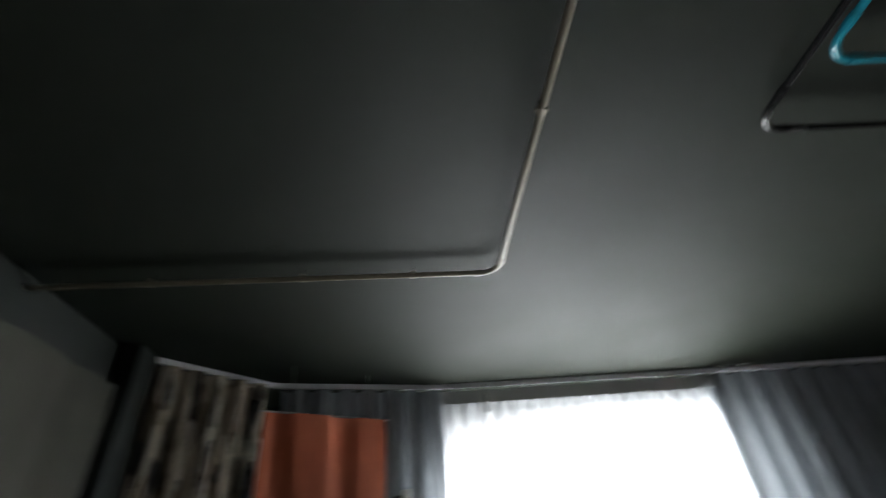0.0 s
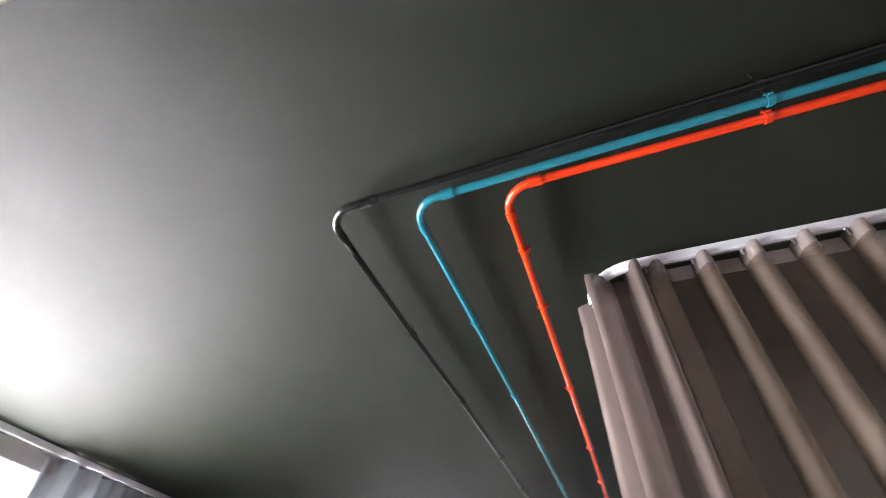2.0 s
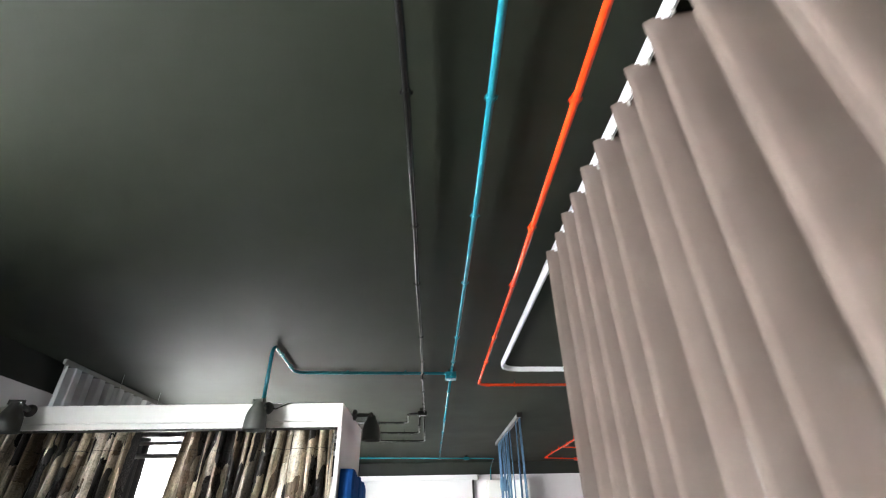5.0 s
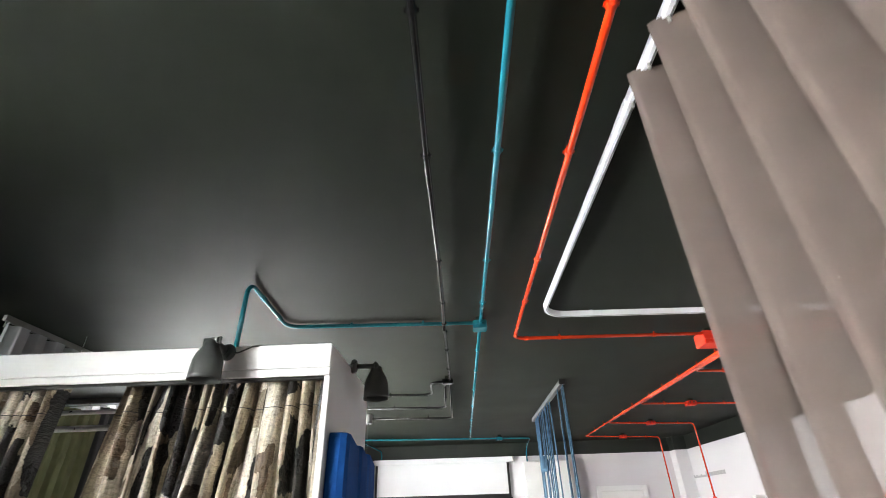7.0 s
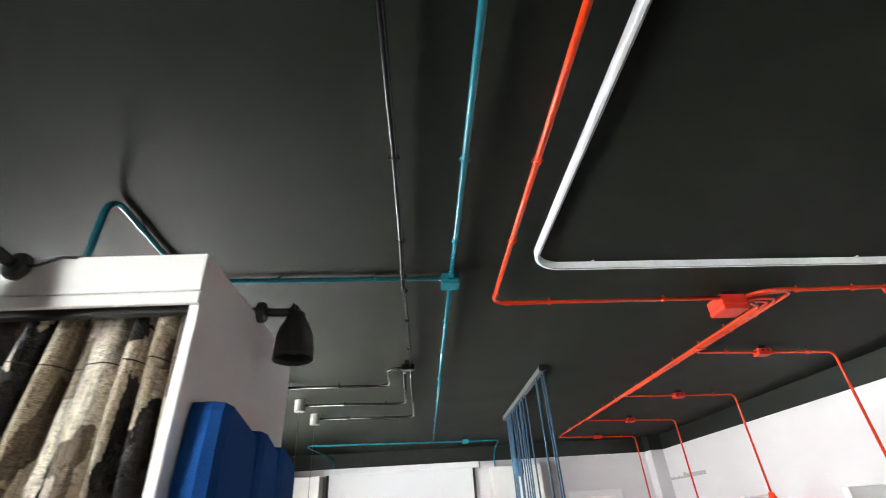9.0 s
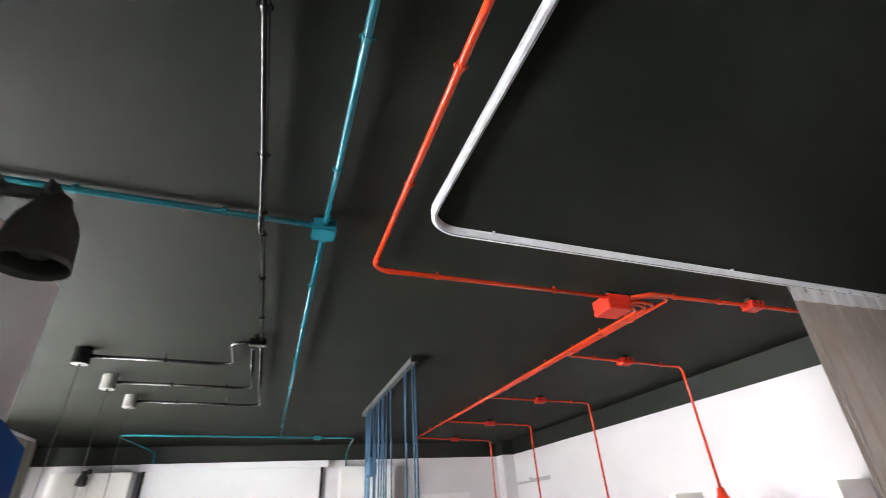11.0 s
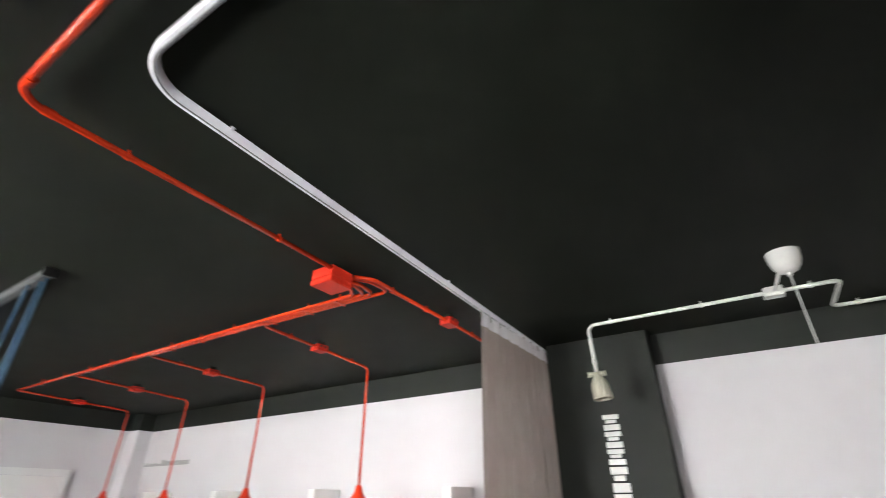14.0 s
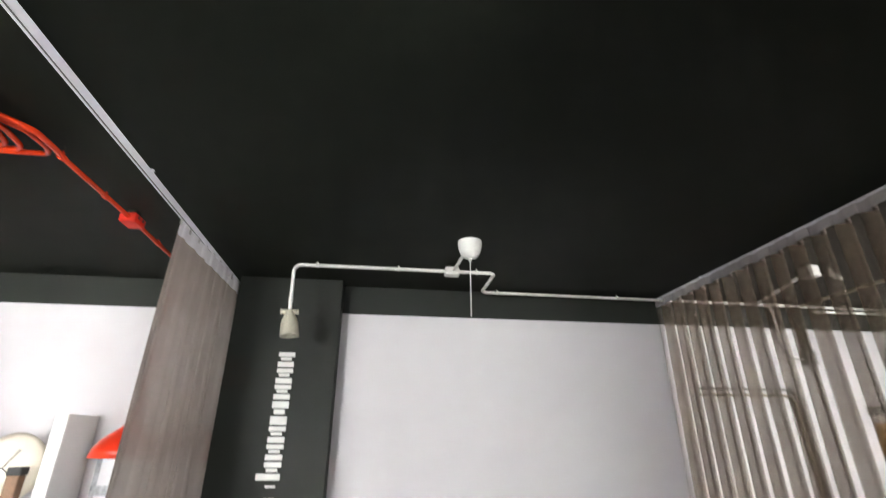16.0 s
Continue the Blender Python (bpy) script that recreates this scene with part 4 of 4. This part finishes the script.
screen = thing("projection_screen", "white roll-down projection screen with black borders", "projection screen")
part("case", box(XE - 0.09, XE, -0.53, 2.00, 2.625, 2.715, 0.01), SCREEN, screen)
part("case_end", box(XE - 0.092, XE, -0.552, -0.532, 2.622, 2.718, 0.004, 1), GREYPIPE, screen)
part("cloth", box(XE - 0.052, XE - 0.048, -0.42, 1.92, 2.12, 2.63), SCREEN, screen)
for a, b in ((-0.46, -0.42), (1.92, 1.96)):
    part("side_border", box(XE - 0.052, XE - 0.048, a, b, 2.12, 2.63), RUBBER, screen, "black border")
part("bottom_border", box(XE - 0.0525, XE - 0.0475, -0.46, 1.96, 2.065, 2.12), RUBBER, screen, "black border")
part("weight_bar", tube([(XE - 0.05, -0.48, 2.055), (XE - 0.05, 1.98, 2.055)], 0.013, n=10), RUBBER, screen)

for y0, y1, label in ((2.02, 2.92, "white wall cabinet beside the projection screen"), (-1.50, -0.70, "white wall cabinet behind the blue cords")):
    cab = thing("wall_cabinet", label, "cabinet", "white cabinets on the end wall")
    part("body", box(XE - 0.30, XE, y0, y1, 0.3, 2.60, 0.003, 1), BOARD, cab)
    mid = (y0 + y1) / 2
    for a, b in ((y0 + 0.004, mid - 0.002), (mid + 0.002, y1 - 0.004)):
        door = part("door", box(XE - 0.320, XE - 0.301, a, b, 0.31, 2.596, 0.003, 1), BOARD, cab)
        part("handle", tube([(XE - 0.335, (mid - 0.04 if b < mid else mid + 0.04), 1.0), (XE - 0.335, (mid - 0.04 if b < mid else mid + 0.04), 1.2)], 0.006, n=8), STEEL, door, "steel bar handle")
spot("spotlight", (XE - 0.30, 2.5, 2.615), (-0.10, 0.02, 0), -0.01, LAMPGREY, "small dark spotlight on the white cabinet", 10)
door = thing("door_1", "white panelled door in a moulded frame", "door", kind="structure")
for a, b, z0, z1 in ((-2.84, -2.76, 0, 2.19), (-2.04, -1.96, 0, 2.19), (-2.76, -2.04, 2.11, 2.19)):
    part("door_frame", box(XE - 0.045, XE, a, b, z0, z1, 0.008), FRAMEPAINT, door)
part("leaf", box(XE - 0.025, XE, -2.757, -2.043, 0.01, 2.107, 0.003, 1), BOARD, door)
part("panel", box(XE - 0.034, XE - 0.0255, -2.66, -2.14, 1.15, 2.0, 0.008), BOARD, door)
part("handle", tube([(XE - 0.026, -2.70, 1.02), (XE - 0.07, -2.70, 1.02), (XE - 0.07, -2.60, 1.02)], 0.009, 0.015, 10), STEEL, door, "steel lever handle")

# ---- white wall with the red pendants ----
for x in (4.93, 6.42, 7.93, 9.35):
    fin = thing("display_fin", "white box-shaped display fin standing out from the wall", "display stand", "white display fins")
    part("body", box(x - 0.055, x + 0.025, YR + 0.002, YR + 0.34, 0.02, 1.93, 0.003, 1), BOARD, fin)
for x in (4.57, 6.0):
    pic = thing("picture", "grey photographic print of a furnished room", "picture")
    part("board", box(x - 0.24, x + 0.24, YR + 0.002, YR + 0.022, 1.25, 1.80, 0.002, 1), BOARD, pic)
    part("print", box(x - 0.235, x + 0.235, YR + 0.0225, YR + 0.0245, 1.255, 1.795), PHOTO, pic)
    for u0, u1, z0, z1, m in ((-0.20, -0.10, 1.42, 1.70, INK), (-0.02, 0.20, 1.50, 1.76, SCREEN), (-0.05, 0.05, 1.30, 1.46, INK), (0.08, 0.20, 1.32, 1.44, SCREEN)):
        part("image_patch", box(x + u0, x + u1, YR + 0.025, YR + 0.0262, z0, z1), m, pic)
clock = thing("paper_lamp", "round cream paper lamp with dark spokes", "lamp", at=(5.17, -3.36, 1.62))
part("shade", moved(lathe([(0, -0.09), (0.06, -0.088), (0.14, -0.07), (0.19, -0.03), (0.20, 0.0), (0.19, 0.03), (0.14, 0.07), (0.06, 0.088), (0, 0.09)], 36), pose(0, 0, 0, 90)), CREAM, clock, smooth=True)
for a in (18, 215, 120):
    part("spoke", tube([(-0.02, 0.094, 0), (-0.02 + 0.12 * math.cos(radians(a)), 0.080, 0.12 * math.sin(radians(a)))], 0.003, n=6), RUBBER, clock)
part("post", box(-0.17, -0.10, 0.10, 0.16, -1.60, -0.035, 0.004, 1), WOOD, clock, "brown wooden post")
part("post_cap", box(-0.175, -0.095, 0.095, 0.165, -0.035, 0.01, 0.004, 1), RUBBER, clock)
part("bracket", box(-0.02, 0.02, YR + 3.36 + 0.001, -0.08, -0.02, 0.02), RUBBER, clock)

# lettering on the far wall, unreadable: plain bars
sign = thing("wall_lettering", "small grey lettering on the white wall", "sign")
x = 10.22
for w, h in ((0.06, 0.05), (0.04, 0.03), (0.05, 0.045), (0.10, 0.03), (0.04, 0.045), (0.12, 0.03), (0.08, 0.075), (0.07, 0.055), (0.08, 0.055), (0.11, 0.055), (0.07, 0.055), (0.08, 0.055), (0.08, 0.055)):
    part("bar", box(x - w, x, YR + 0.001, YR + 0.006, 2.255, 2.255 + h, 0.001, 1), INK, sign)
    x -= w + 0.012

# lettering on the pillar: plain white blocks standing one above the other
sign = thing("pillar_lettering", "bold white lettering running up the dark pillar", "sign")
z = 1.535
for w, tall in ((0.118, 1), (0.105, 0), (0.112, 0), (0.165, 0), (0.105, 0), (0.112, 0), (0.112, 0)):
    for a, b in ((0, 0.34), (0.42, 0.62), (0.66, 0.94)):
        part("block", box(3.578 if a != 0.42 else 3.60, (3.735 if tall and a == 0 else 3.692) if a != 0.42 else 3.675, -3.4595, -3.4535, z + w * a, z + w * b, 0.002, 1), WPIPE, sign)
    z += w + 0.003
for k in range(4):
    part("stroke", box(3.600, 3.668, -3.4595, -3.455, 1.49 - 0.075 * k, 1.505 - 0.075 * k, 0.002, 1), WPIPE, sign)

# ---- odds and ends ----
tri = thing("clamp_spot", "small black clamp spotlight with a white head", "spotlight")
part("body", box(-1.43, -1.36, 2.62, 2.70, 2.10, 2.17, 0.004, 1), RUBBER, tri)
part("head", box(-1.375, -1.325, 2.61, 2.68, 2.15, 2.20, 0.004, 1), WPIPE, tri)
part("stem", tube([(-1.40, 2.66, 2.10), (-1.40, 2.66, 0.0)], 0.012, n=8), RUBBER, tri)
for a, b, m, zt in ((0.2, 1.93, "olive-grey cloth sample hanging on the end wall", 2.70), (2.27, 2.60, "dark olive cloth sample hanging on the end wall", 2.70)):
    curtain("cloth_hanging", [Vector((X0 + 0.06, a, 0)), Vector((X0 + 0.06, b, 0))], 0.3, zt, 0.43 if a < 1 else 0.16, 0.012, GREENCLOTH if a > 1 else OLIVE, m, over=0.02, seed=31, gliders=False)
# white ceiling spot behind the voile
ws = thing("ceiling_spot", "small white angled ceiling spotlight", "spotlight", at=(-0.24, -2.70, ZC))
part("stem", tube([(0, 0, 0), (0, 0, -0.05)], 0.012, n=10), WPIPE, ws)
part("head", tube([(0.0, 0.0, -0.05), (-0.06, 0.0, -0.085)], 0.020, n=14), WPIPE, ws)
# wall things behind the voile
wj = junction_box((-0.75, YR + 0.036, 2.46), (0.10, 0.07, 0.12), GREYPIPE, "grey wall junction box where white conduits meet", holes=False)
case = thing("wall_display", "orange-brown wooden wall panel under a pale strip", "display board")
part("panel", box(-2.1, -1.21, YR + 0.002, YR + 0.05, 1.66, 1.93, 0.004), ORANGEWOOD, case)
part("strip", box(-2.1, -1.19, YR + 0.002, YR + 0.07, 1.945, 1.985, 0.006), WPIPE, case, "white strip")
part("top_board", box(-2.1, -1.18, YR + 0.002, YR + 0.09, 1.99, 2.06, 0.004), GREYPIPE, case, "grey top board")
